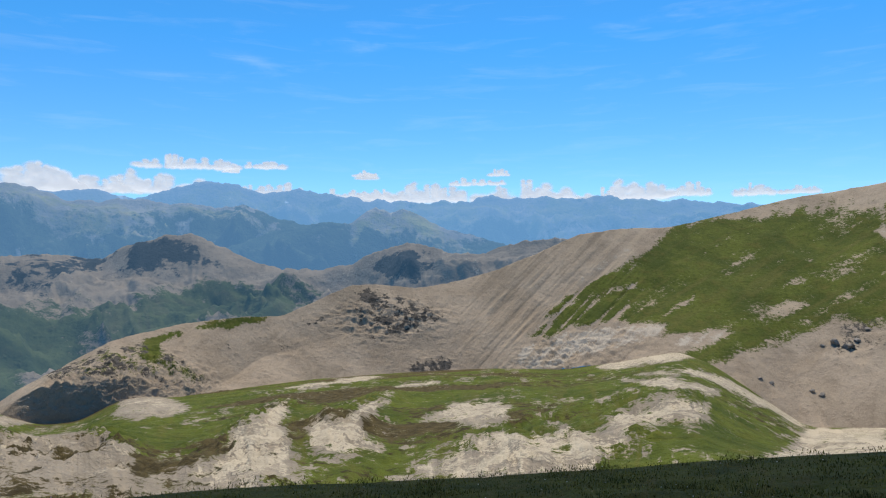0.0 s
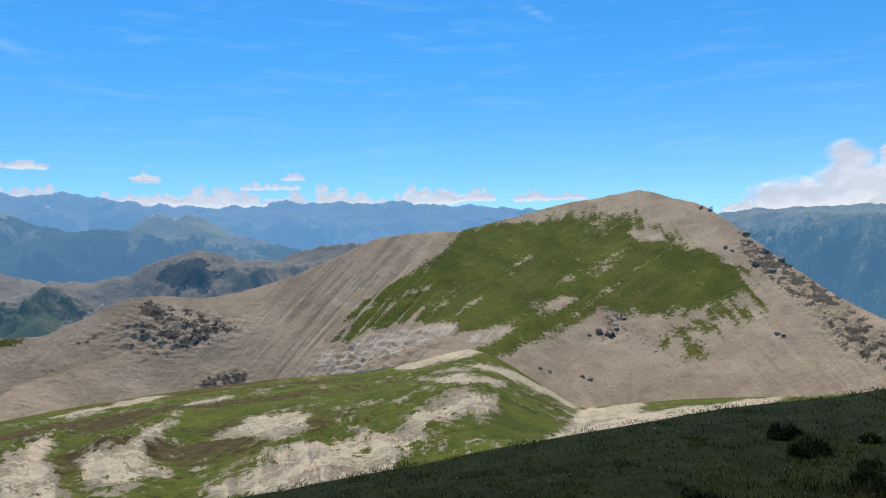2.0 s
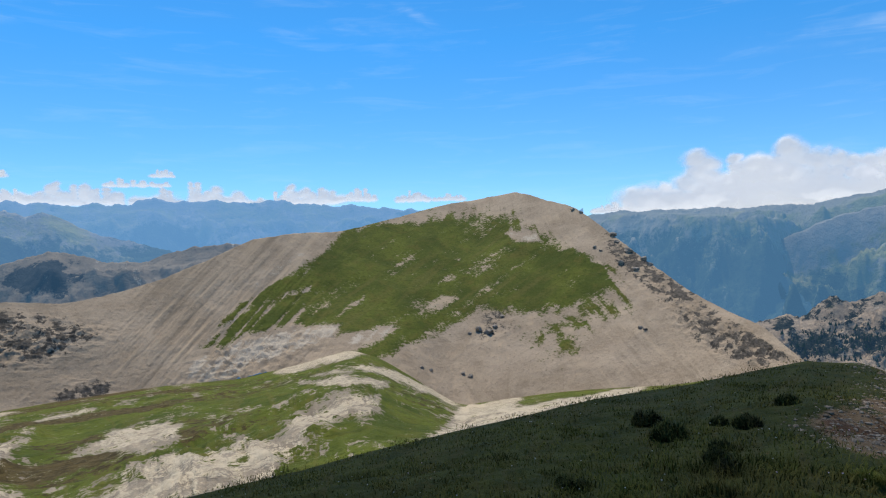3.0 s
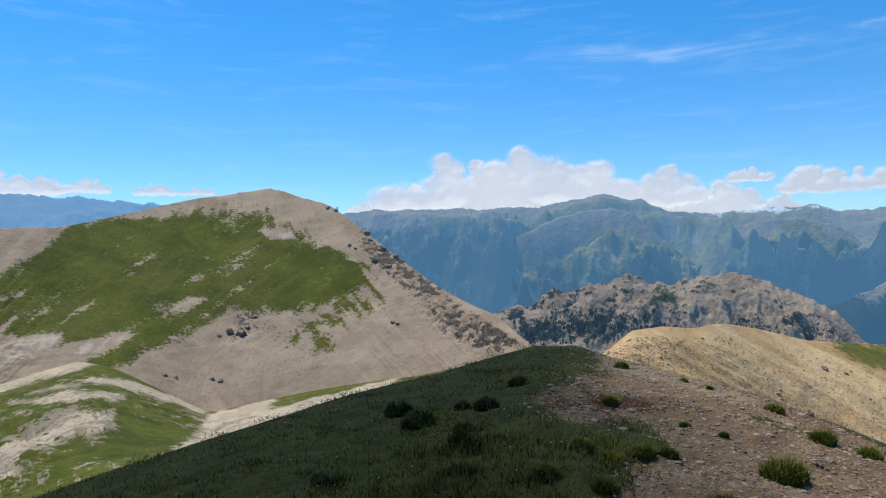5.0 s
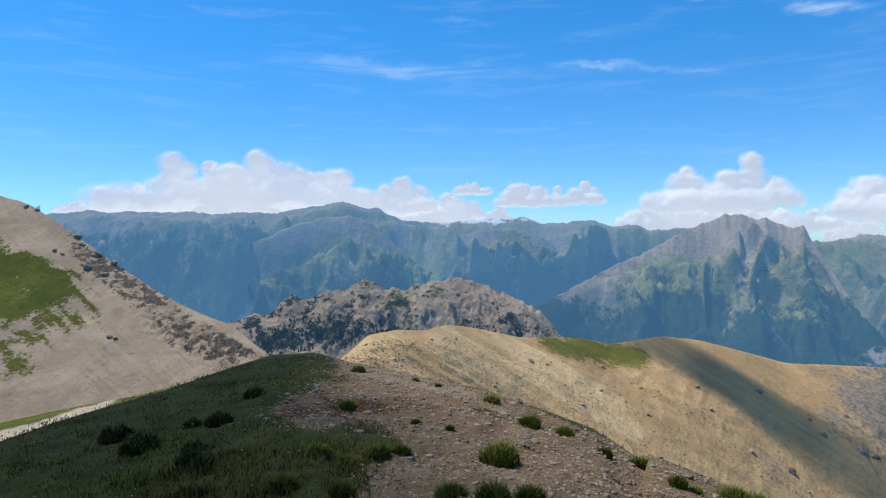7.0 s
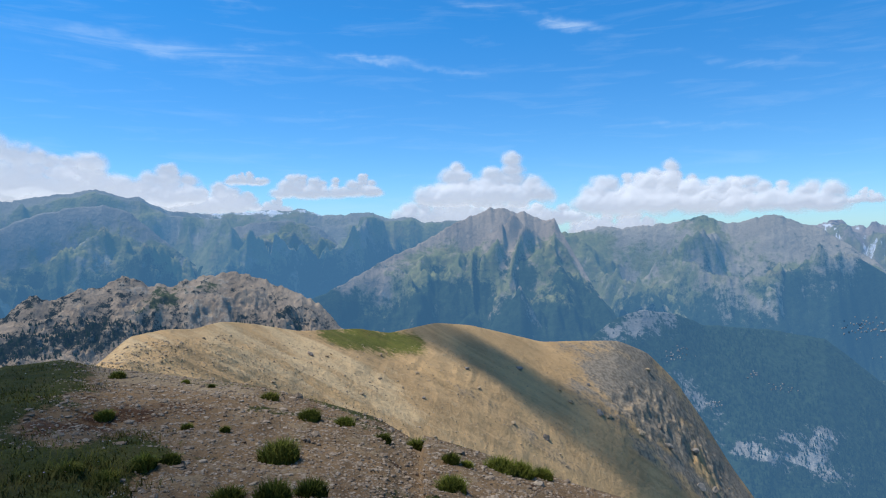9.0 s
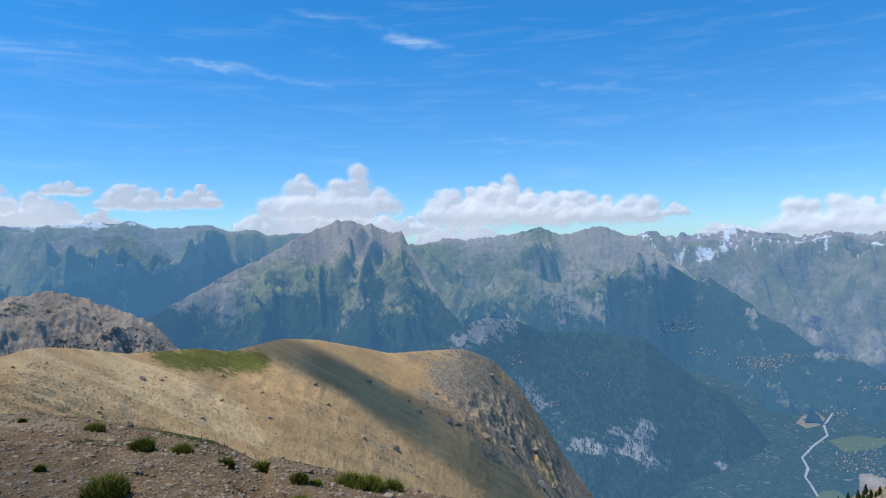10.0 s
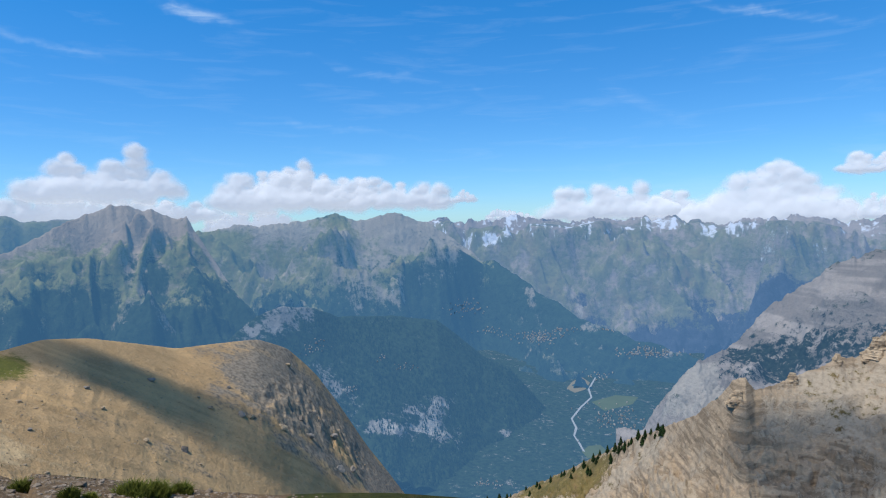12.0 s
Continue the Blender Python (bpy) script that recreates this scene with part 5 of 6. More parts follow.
for i, (a, e, w, h) in enumerate(RANGE_CLOUDS + VALLEY_CLOUDS + SKYLINE_CLOUDS):
    cumulus(a, e, w, h, 4830 + 3.0 * (i % 9), 300 + i)


def thin_cloud():
    n = Nodes("thin_cloud")
    d = n.node("ShaderNodeBsdfTranslucent", Color=(0.9, 0.9, 0.9))
    t = n.node("ShaderNodeBsdfTransparent")
    m = n.node("ShaderNodeMixShader")
    n.put(m.inputs[0], n.layer("cover"))
    n.t.links.new(t.outputs[0], m.inputs[1])
    n.t.links.new(d.outputs[0], m.inputs[2])
    n.t.links.new(m.outputs[0], n.out.inputs[0])
    return n.mat


M_THIN = thin_cloud()


def overhead(x, y, z, wide, deep, turn, seed, far=300, thick=0.42):
    """A small thin cloud high up towards the sun, whose shade falls on the point given; turn is the bearing of its long axis."""
    U, V = np.meshgrid(np.linspace(-1, 1, 90), np.linspace(-1, 1, 60))
    k = wide / deep
    wave = fbm(U * k * 0.7, V * 0.7, U * 0, 4, seed, 0.55)
    core = np.clip(1.0 - U ** 4 - (V + 0.35 * wave) ** 2 + 0.25 * wave, 0, 1) * np.clip(1.1 - np.maximum(np.abs(U), np.abs(V)), 0, 0.1) * 10
    body = np.sqrt(core) * deep * 0.12
    m, n = U.shape
    g = np.arange(m * n).reshape(m, n)
    quads = np.stack([g[:-1, :-1], g[:-1, 1:], g[1:, 1:], g[1:, :-1]], -1).reshape(-1, 4)
    verts = np.concatenate([np.stack([U * wide * 0.6, V * deep * 0.9, side * body], -1).reshape(-1, 3) for side in (1, -0.5)])
    me = mesh_of("cloud", verts, np.concatenate([quads, quads[:, ::-1] + m * n]), M_THIN)
    a = me.attributes.new("cover", "FLOAT", "POINT")
    a.data.foreach_set("value", np.tile((thick * ramp_to(core, 0.0, 0.55)).ravel(), 2).astype(np.float32))
    ob = new("cloud", me)
    ob.matrix_world = Matrix.Translation(Vector((x, y, z)) + SUN_DIR * far) @ Matrix.Rotation(radians(90 - turn), 4, "Z")
    tagged(ob, "small thin white cloud drifting over the hilltop", "cloud", "clouds")


def shade_between(land_of, one, two, deep, seed, far, longer=1.1):
    """An overhead cloud whose shade runs between two sighted points of a piece of land."""
    p, q = spot(land_of, *one), spot(land_of, *two)
    c, w = (p + q) / 2, q - p
    overhead(c.x, c.y, c.z, w.length * longer, deep, math.degrees(math.atan2(w.x, w.y)), seed, far)


overhead(6, 13, -1, 46, 13, 50, 501, 300, 0.43)
overhead(-22, -2, -1, 40, 14, 110, 502)
shade_between(RIDGE, (90.1, -9.06), (98.5, -14.00), 7.0, 503, 300)
shade_between(RIDGE, (98.5, -14.00), (109.8, -22.15), 8, 505, 300)
shade_between(SPUR, (146.1, -19.44), (155.8, -14.96), 20, 504, 700)


# ---- grass, stones and tussocks on the hilltop ----
def ground_z(land_of, x, y):
    az = math.degrees(math.atan2(x, y))
    j = int(np.argmin(np.abs(land_of["az"] - az)))
    col = land_of["P"][3:, j]
    return float(np.interp(math.hypot(x, y), np.hypot(col[::-1, 0], col[::-1, 1]), col[::-1, 2]))


def reach(land_of, az):
    """How far that land goes before it falls away."""
    j = int(np.argmin(np.abs(land_of["az"] - az)))
    return float(np.hypot(*land_of["P"][3, j, :2]))


def blade_material(name, low, high_col):
    n = Nodes(name)
    g = n.node("ShaderNodeNewGeometry")
    c = n.mix(g.outputs["Random Per Island"], low, high_col)
    c = n.mix(n.math("MULTIPLY", n.step(n.noise(1.1, 4, 0.6), 0.45, 0.60), 0.75), c, tuple(0.42 * v for v in low))
    c = n.mix(n.math("MULTIPLY", n.step(n.noise(2.6, 4, 0.6), 0.50, 0.66), 0.6), c, (low[0] * 1.9, low[1] * 1.15, low[2] * 2.0))
    return n.finish(c, 0.85, None, 0, 0.06)


M_BLADE = blade_material("grass_blades", (0.050, 0.062, 0.010), (0.145, 0.128, 0.028))
M_TUSSOCK = blade_material("tussock_blades", (0.07, 0.09, 0.012), (0.20, 0.20, 0.035))
M_STRAW = blade_material("flowers", (0.45, 0.42, 0.30), (0.75, 0.74, 0.66))


def blades(at, length, lean, width, rng):
    """Bent three-sided blades standing at the points given."""
    n = len(at)
    turn = rng.uniform(0, 2 * math.pi, n)
    out = np.stack([np.cos(turn), np.sin(turn), np.zeros(n)], -1)
    side = np.stack([-np.sin(turn), np.cos(turn), np.zeros(n)], -1) * width[:, None]
    up = np.zeros((n, 3))
    up[:, 2] = length
    mid = at + 0.55 * up + out * (0.35 * lean * length)[:, None]
    tip = at + up * (1 - 0.25 * lean)[:, None] + out * (lean * length)[:, None]
    v = np.stack([at - side, at + side, mid - 0.7 * side, mid + 0.7 * side, tip], 1).reshape(-1, 3)
    b = 5 * np.arange(n)[:, None]
    f = np.concatenate([b + [0, 1, 3], b + [0, 3, 2], b + [2, 3, 4]])
    return v, f


def on_gravel(az, z, r):
    return inside(np.array([az]), np.array([math.degrees(math.atan2(z - EYE, r))]), GRAVEL)[0] > 0.5


def turf():
    rng = np.random.default_rng(5)
    pts = []
    while len(pts) < 7500:
        az = rng.uniform(-36, 100)
        r = math.exp(rng.uniform(math.log(3.0), math.log(27)))
        if r > 0.99 * reach(HILL, az):
            continue
        x, y = r * math.sin(radians(az)), r * math.cos(radians(az))
        z = ground_z(HILL, x, y)
        if on_gravel(az + rng.normal(0, 1.2), z, r):
            continue
        pts.append((x, y, z - 0.02))
    pts = np.repeat(np.array(pts), 15, axis=0)
    spread = 0.03 + 0.011 * np.hypot(pts[:, 0], pts[:, 1])
    pts[:, :2] += rng.normal(0, 1, (len(pts), 2)) * spread[:, None]
    n = len(pts)
    far = np.hypot(pts[:, 0], pts[:, 1])
    v, f = blades(pts, rng.uniform(0.04, 0.11, n) * np.where(far > 8, 0.6, 1.0) * (1 + 0.9 * np.clip(fbm(pts[:, 0] / 0.9, pts[:, 1] / 0.9, pts[:, 2], 3, 91), -0.5, 1)), rng.uniform(0.5, 1.4, n), 0.0022 + 0.00040 * far, rng)
    # taller clumps here and there
    root = np.repeat(pts[rng.choice(n, 900, replace=False)], 55, axis=0)
    away = np.hypot(root[:, 0], root[:, 1])
    root[:, :2] += rng.normal(0, 1, (len(root), 2)) * (0.05 + 0.008 * away)[:, None]
    v2, f2 = blades(root, rng.uniform(0.06, 0.15, len(root)) * np.where(away > 8, 0.6, 1.0), rng.uniform(0.3, 1.1, len(root)), 0.0025 + 0.00042 * away, rng)
    v, f = np.concatenate([v, v2]), np.concatenate([f, f2 + len(v)])
    tagged(new("grass", mesh_of("grass", v, f, M_BLADE)), "short dark green alpine grass on the hilltop", "grass", kind="stuff")
    # small pale flower heads
    pick = rng.choice(n, 220, replace=False)
    c = pts[pick] + np.stack([np.zeros(220), np.zeros(220), rng.uniform(0.07, 0.13, 220)], -1)
    size = 0.006 + 0.0007 * far[pick]
    oct_v = np.array([[1, 0, 0], [-1, 0, 0], [0, 1, 0], [0, -1, 0], [0, 0, 0.6], [0, 0, -0.6]])
    oct_f = np.array([[0, 2, 4], [2, 1, 4], [1, 3, 4], [3, 0, 4], [2, 0, 5], [1, 2, 5], [3, 1, 5], [0, 3, 5]])
    v = (c[:, None] + oct_v[None] * size[:, None, None]).reshape(-1, 3)
    f = (6 * np.arange(220)[:, None, None] + oct_f[None]).reshape(-1, 3)
    tagged(new("wildflowers", mesh_of("wildflowers", v, f, M_STRAW)), "small pale wildflowers in the dark grass", "flowers", kind="stuff")


turf()


def tussock(az, el, wide, seed):
    """A dense clump of grass, wide by its share of the view in degrees."""
    rng = np.random.default_rng(seed)
    at = spot(HILL, az, el)
    r = math.hypot(at.x, at.y) * math.tan(radians(wide)) / 1.7
    n = 950
    a, d = rng.uniform(0, 2 * math.pi, n), np.sqrt(rng.uniform(0, 1, n))
    p = np.stack([r * d * np.cos(a), 0.75 * r * d * np.sin(a), np.full(n, -0.03)], -1)
    length = (0.62 * r + 0.05) * (1.15 - 0.6 * d ** 2) * rng.uniform(0.7, 1.15, n)
    v, f = blades(p, length, rng.uniform(0.2, 0.9, n), np.full(n, 0.005 + 0.006 * r), rng)
    ob = new("grass_tussock", mesh_of("grass_tussock", v, f, M_TUSSOCK))
    ob.location = at
    tagged(ob, "thick green grass tussock growing among gravel", "grass tussock", "grass tussocks")


TUSSOCKS = [(76.2, -18.68, 3.8), (71.7, -21.43, 3.1), (75.4, -21.59, 3.5), (78.9, -21.66, 3.1), (81.8, -16.47, 1.9), (90.9, -21.92, 3.0), (96.9, -20.73, 2.8), (98.9, -20.86, 2.1), (63.0, -13.93, 1.5), (65.4, -17.92, 2.1), (67.6, -17.99, 1.7), (63.9, -11.10, 1.3), (68.8, -12.05, 0.7), (70.9, -12.57, 0.6), (75.5, -13.96, 1.7), (78.7, -15.71, 2.1), (85.1, -17.90, 1.6), (88.0, -18.58, 2.1), (92.3, -20.16, 1.3), (68.9, -15.58, 1.0), (71.8, -16.06, 0.8), (62.6, -18.88, 2.4), (60.3, -17.78, 2.1), (57.2, -19.93, 2.8), (62.1, -20.97, 2.4), (95.1, -20.42, 3.1), (90.9, -19.64, 1.7)]
for i, (a, e, w) in enumerate(TUSSOCKS):
    tussock(a, e, w, 700 + i)


M_SHRUB = blade_material("shrub_leaves", (0.022, 0.030, 0.008), (0.07, 0.075, 0.02))


def dwarf_shrub(az, el, wide, seed):
    """A low cushion of short twigs with small leaves, wide by its share of the view in degrees."""
    rng = np.random.default_rng(seed)
    at = spot(HILL, az, el)
    r = math.hypot(at.x, at.y) * math.tan(radians(wide)) / 2
    n = 1300
    a, d = rng.uniform(0, 2 * math.pi, n), np.sqrt(rng.uniform(0, 1, n))
    rise = rng.uniform(0, 0.75, n) * r * np.sqrt(1 - 0.9 * d ** 2) * (1 + 0.35 * np.sin(3 * a + seed))
    p = np.stack([r * d * np.cos(a), r * d * np.sin(a), rise - 0.03], -1)
    v, f = blades(p, rng.uniform(0.25, 0.5, n) * r, rng.uniform(0.3, 1.6, n), np.full(n, 0.035 * r), rng)
    ob = new("dwarf_shrub", mesh_of("dwarf_shrub", v, f, M_SHRUB))
    ob.location = at
    tagged(ob, "low dark green dwarf shrub in the turf", "shrub", "dwarf shrubs")


SHRUBS = [(50.5, -14.46, 1.7), (47.2, -15.49, 2.0), (44.8, -15.04, 2.6), (50.4, -16.43, 1.9), (51.2, -17.98, 2.2), (46.4, -15.96, 3.0), (52.4, -14.61, 2.2), (55.4, -12.72, 1.9), (38.8, -20.26, 2.6), (37.8, -19.90, 1.9), (55.3, -12.40, 1.3), (50.0, -17.28, 2.2)]
for i, (a, e, w) in enumerate(SHRUBS):
    dwarf_shrub(a, e, w, 760 + i)


def stone_material(name, low, high_col, size):
    n = Nodes(name)
    ob = n.node("ShaderNodeObjectInfo").outputs["Random"]
    isl = n.node("ShaderNodeNewGeometry").outputs["Random Per Island"]
    c = n.mix(n.math("MULTIPLY", n.math("ADD", ob, isl), 0.5), low, high_col)
    s_ = n.noise(size, 5, 0.65)
    c = n.mix(n.step(s_, 0.45, 0.7), c, tuple(v * 0.6 for v in low))
    return n.finish(c, 0.92, s_, size * 0.3, 0.15)


M_PEBBLE = stone_material("gravel_stones", (0.15, 0.10, 0.06), (0.50, 0.41, 0.30), 0.05)
M_SCREE = stone_material("scree_stones", (0.24, 0.17, 0.10), (0.46, 0.35, 0.22), 0.2)
M_BOULDER = stone_material("grey_boulders", (0.17, 0.145, 0.12), (0.31, 0.27, 0.22), 3.0)

ICO = bmesh.new()
bmesh.ops.create_icosphere(ICO, subdivisions=1, radius=1)
ICO_V = np.array([v.co[:] for v in ICO.verts])
ICO_F = np.array([[v.index for v in f.verts] for f in ICO.faces])
ICO.free()


def pebbles(name, spots, size, material, label, rng):
    n = len(spots)
    v = ICO_V[None] * (1 + 0.30 * rng.uniform(-1, 1, (n, len(ICO_V), 1))) * (size[:, None] * rng.uniform(0.6, 1.2, (n, 3)))[:, None, :] * np.array([1, 1, 0.6])
    a = rng.uniform(0, 6.28, n)
    x, y = v[..., 0].copy(), v[..., 1].copy()
    v[..., 0], v[..., 1] = x * np.cos(a)[:, None] - y * np.sin(a)[:, None], x * np.sin(a)[:, None] + y * np.cos(a)[:, None]
    v = (v + spots[:, None]).reshape(-1, 3)
    f = (len(ICO_V) * np.arange(n)[:, None, None] + ICO_F[None]).reshape(-1, 3)
    return tagged(new(name, mesh_of(name, v, f, material, False)), label, "stones", kind="stuff")


def gravel():
    rng = np.random.default_rng(8)
    pts = []
    while len(pts) < 24000:
        az = rng.uniform(54, 112)
        r = math.exp(rng.uniform(math.log(3.4), math.log(26)))
        if r > 0.99 * reach(HILL, az):
            continue
        x, y = r * math.sin(radians(az)), r * math.cos(radians(az))
        z = ground_z(HILL, x, y)
        if not on_gravel(az + rng.normal(0, 1.5), z, r):
            continue
        pts.append((x, y, z))
    pts = np.array(pts)
    far = np.hypot(pts[:, 0], pts[:, 1])
    pebbles("gravel", pts, (0.006 + 0.0010 * far) * rng.lognormal(0, 0.55, len(pts)), M_PEBBLE, "loose brown and grey gravel on the hilltop", rng)
    P = RIDGE["P"][25:-10].reshape(-1, 3)
    E = RIDGE["EL"][25:-10].ravel()
    P = P[(E > -24) & (P[:, 2] > -60)]
    at = P[rng.choice(len(P), 4200, replace=False)]
    pebbles("scree", at, 0.03 + 0.035 * rng.lognormal(0, 0.6, len(at)), M_SCREE, "loose ochre scree stones on the ridge", rng)


gravel()


# ---- boulders and outcrops ----
def boulder_mesh(seed, material):
    rng = np.random.default_rng(seed)
    v = BALL_V.copy()
    for _ in range(9):
        d = rng.normal(0, 1, 3)
        d /= np.linalg.norm(d)
        cut = rng.uniform(0.45, 0.8)
        over = np.maximum(v @ d - cut, 0)
        v = v - over[:, None] * d * 0.9
    v = v * (1 + 0.4 * fbm(v[:, 0] * 2, v[:, 1] * 2, v[:, 2] * 2, 4, seed, 0.6))[:, None]
    return mesh_of("boulder", v, BALL_F, material, False)


GREY = [boulder_mesh(900 + k, M_BOULDER) for k in range(5)]
OCHRE = [boulder_mesh(920 + k, M_SCREE) for k in range(4)]


def set_stones(places, land_of, metres, meshes, name, label, group, seed, squat=0.7):
    rng = random.Random(seed)
    for k, (az, el, px) in enumerate(places):
        ob = new(name, meshes[k % len(meshes)])
        r = px * metres / 2
        ob.scale = (r * rng.uniform(0.9, 1.3), r * rng.uniform(0.8, 1.1), r * squat * rng.uniform(0.8, 1.2))
        ob.rotation_euler = (rng.uniform(-0.3, 0.3), rng.uniform(-0.3, 0.3), rng.uniform(0, 6))
        ob.location = spot(land_of, az, el) + Vector((0, 0, r * 0.15))
        tagged(ob, label, name.replace("_", " "), group)


OUTCROPS = [(39.2, 3.00, 22), (39.8, 2.69, 14), (42.4, 0.69, 26), (42.7, 0.12, 18), (43.6, -0.75, 30), (44.8, -1.43, 28), (43.0, -1.66, 22),
            (44.2, -2.24, 18), (45.3, -1.90, 20), (40.9, -0.37, 16), (41.3, -0.58, 12), (30.8, -7.21, 22), (31.6, -7.42, 26), (32.8, -6.09, 16), (32.2, -7.00, 16),
            (30.0, -7.49, 14), (44.4, -7.10, 14), (44.8, -7.27, 12), (29.9, -11.11, 16), (29.3, -10.82, 12), (25.8, -10.22, 12), (26.5, -10.48, 12)]
set_stones(OUTCROPS, MAIN, 0.26, GREY, "rock_outcrop", "grey weathered rock outcrop on the scree slope", "outcrops on the mountain", 31)
RIDGE_STONES = [(97.0, -12.13, 16), (78.9, -10.50, 9), (92.4, -12.10, 9), (99.2, -17.69, 12), (103.9, -15.61, 16), (104.6, -15.92, 14), (101.4, -14.80, 9), (100.5, -13.87, 7),
                (107.2, -16.99, 16), (108.7, -16.26, 18), (109.4, -17.80, 16), (111.5, -18.13, 16), (111.9, -20.68, 22), (113.0, -20.81, 18), (107.8, -11.92, 12), (84.9, -10.76, 7),
                (93.5, -13.74, 7), (96.4, -16.60, 8), (88.6, -14.47, 6), (102.9, -13.39, 8)]
set_stones(RIDGE_STONES, RIDGE, 0.085, GREY + OCHRE, "boulder", "rough grey-brown boulder lying on ochre scree", "boulders on the ridge", 32)


def pinnacle(az, el, wide, tall, seed):
    """A stack of thin uneven beds of rock."""
    rng = np.random.default_rng(seed)
    at = spot(SPUR, az, el)
    rows, cols = 26, 22
    t = np.linspace(0, 1, rows)
    a = np.linspace(0, 2 * math.pi, cols, endpoint=False)
    T, A = np.meshgrid(t, a, indexing="ij")
    r = wide * (1.0 - 0.70 * T ** 1.1) * (1 + 0.75 * fbm(np.cos(A) * 1.8, np.sin(A) * 1.8, T * 3.0, 5, seed, 0.65))
    r = r * (1 + 0.05 * rng.uniform(-1, 1, (rows, 1)))
    v = np.stack([r * np.cos(A), r * np.sin(A), T * tall - 0.5 * tall], -1).reshape(-1, 3)
    i = np.arange(rows * cols).reshape(rows, cols)
    j = np.roll(i, -1, axis=1)
    f = np.concatenate([np.stack([i[:-1], j[:-1], j[1:]], -1).reshape(-1, 3), np.stack([i[:-1], j[1:], i[1:]], -1).reshape(-1, 3), np.array([[i[-1, 0], i[-1, k], i[-1, k + 1]] for k in range(1, cols - 1)])])
    ob = new("rock_pinnacle", mesh_of("rock_pinnacle", v, f, M_SPUR, False))
    ob.location = at
    tagged(ob, "pale layered rock pinnacle on the crag's edge", "rock pinnacle", "pinnacles on the crag")


PINNACLES = [(145.6, -14.61, 3.2, 4), (149.5, -12.83, 2.2, 3.4), (152.5, -11.23, 1.8, 4), (155.0, -10.20, 4, 7)]
for i, (a, e, w, h) in enumerate(PINNACLES):
    pinnacle(a, e, w, h, 950 + i)


# ---- conifers ----
M_NEEDLE = blade_material("conifer_needles", (0.012, 0.026, 0.008), (0.035, 0.06, 0.016))
M_BARK = stone_material("bark", (0.06, 0.04, 0.028), (0.11, 0.08, 0.055), 0.1)


def conifer(seed):
    """A small mountain pine one metre high: tapered trunk and tiers of drooping boughs."""
    rng = np.random.default_rng(seed)
    tree = new("conifer")
    a = np.arange(6) * math.pi / 3
    ring = np.stack([np.cos(a), np.sin(a)], -1)
    v = np.concatenate([np.column_stack([ring * 0.03, np.zeros(6)]), np.column_stack([ring * 0.012, np.full(6, 0.7)]), [[0, 0, 0.98]]])
    f = [[k, (k + 1) % 6, 6 + (k + 1) % 6] for k in range(6)] + [[k, 6 + (k + 1) % 6, 6 + k] for k in range(6)] + [[6 + k, 6 + (k + 1) % 6, 12] for k in range(6)]
    trunk = new("trunk", mesh_of("trunk", v, np.array(f), M_BARK))
    vs, fs = [], []
    for k in range(170):
        h = rng.uniform(0.08, 0.97)
        reach = 0.34 * (1 - h) ** 0.8 * rng.uniform(0.6, 1.2) + 0.02
        t = rng.uniform(0, 6.283)
        o = np.array([math.cos(t), math.sin(t), 0])
        q = np.array([-math.sin(t), math.cos(t), 0]) * reach * 0.36
        root = np.array([0, 0, h])
        vs += [root, root + o * reach * 0.6 + q + [0, 0, -0.02], root + o * reach * 0.6 - q + [0, 0, -0.02], root + o * reach + [0, 0, -0.06], root + o * reach * 0.5 + [0, 0, 0.035]]
        b = 5 * k
        fs += [[b, b + 1, b + 4], [b, b + 4, b + 2], [b + 4, b + 1, b + 3], [b + 4, b + 3, b + 2]]
    crown = new("crown", mesh_of("crown", np.array(vs), np.array(fs), M_NEEDLE, False))
    trunk.parent = crown.parent = tree
    return tagged(tree, "dark green mountain pine on the grassy slope", "tree", "pines on the slope")


PINES = [conifer(40 + k) for k in range(3)]
PINE_ROWS = [(118.9, -22.84), (119.8, -22.70), (120.7, -22.99), (121.7, -22.84), (122.7, -22.94), (123.7, -23.13), (124.8, -23.22), (125.9, -22.96), (126.9, -23.29), (128.2, -22.75),
             (129.2, -22.47), (130.4, -21.92), (131.6, -21.53), (132.4, -21.24), (133.3, -20.85), (134.1, -20.38), (134.6, -19.82), (135.3, -19.61), (135.9, -19.49), (136.4, -18.94),
             (136.7, -19.27), (137.3, -18.71), (137.8, -18.41), (138.4, -18.11), (138.9, -17.91), (139.4, -17.60), (139.8, -17.67), (135.5, -20.17), (137.0, -18.99), (133.6, -21.36)]
pick = random.Random(4)
PINE_ROWS = PINE_ROWS + [(a + pick.uniform(-0.4, 0.4), e - pick.uniform(0.05, 0.5)) for a, e in PINE_ROWS if a > 124]
for k, (a, e) in enumerate(PINE_ROWS):
    at = spot(SPUR, a, e)
    m = Matrix.Translation(at - Vector((0, 0, 0.3))) @ Matrix.Rotation(pick.uniform(0, 6), 4, "Z")
    size = pick.uniform(2.4, 4.6)
    one = PINES[k] if k < 3 else copy_thing(PINES[k % 3], m)
    one.matrix_basis = m
    one.scale = (size, size, size)


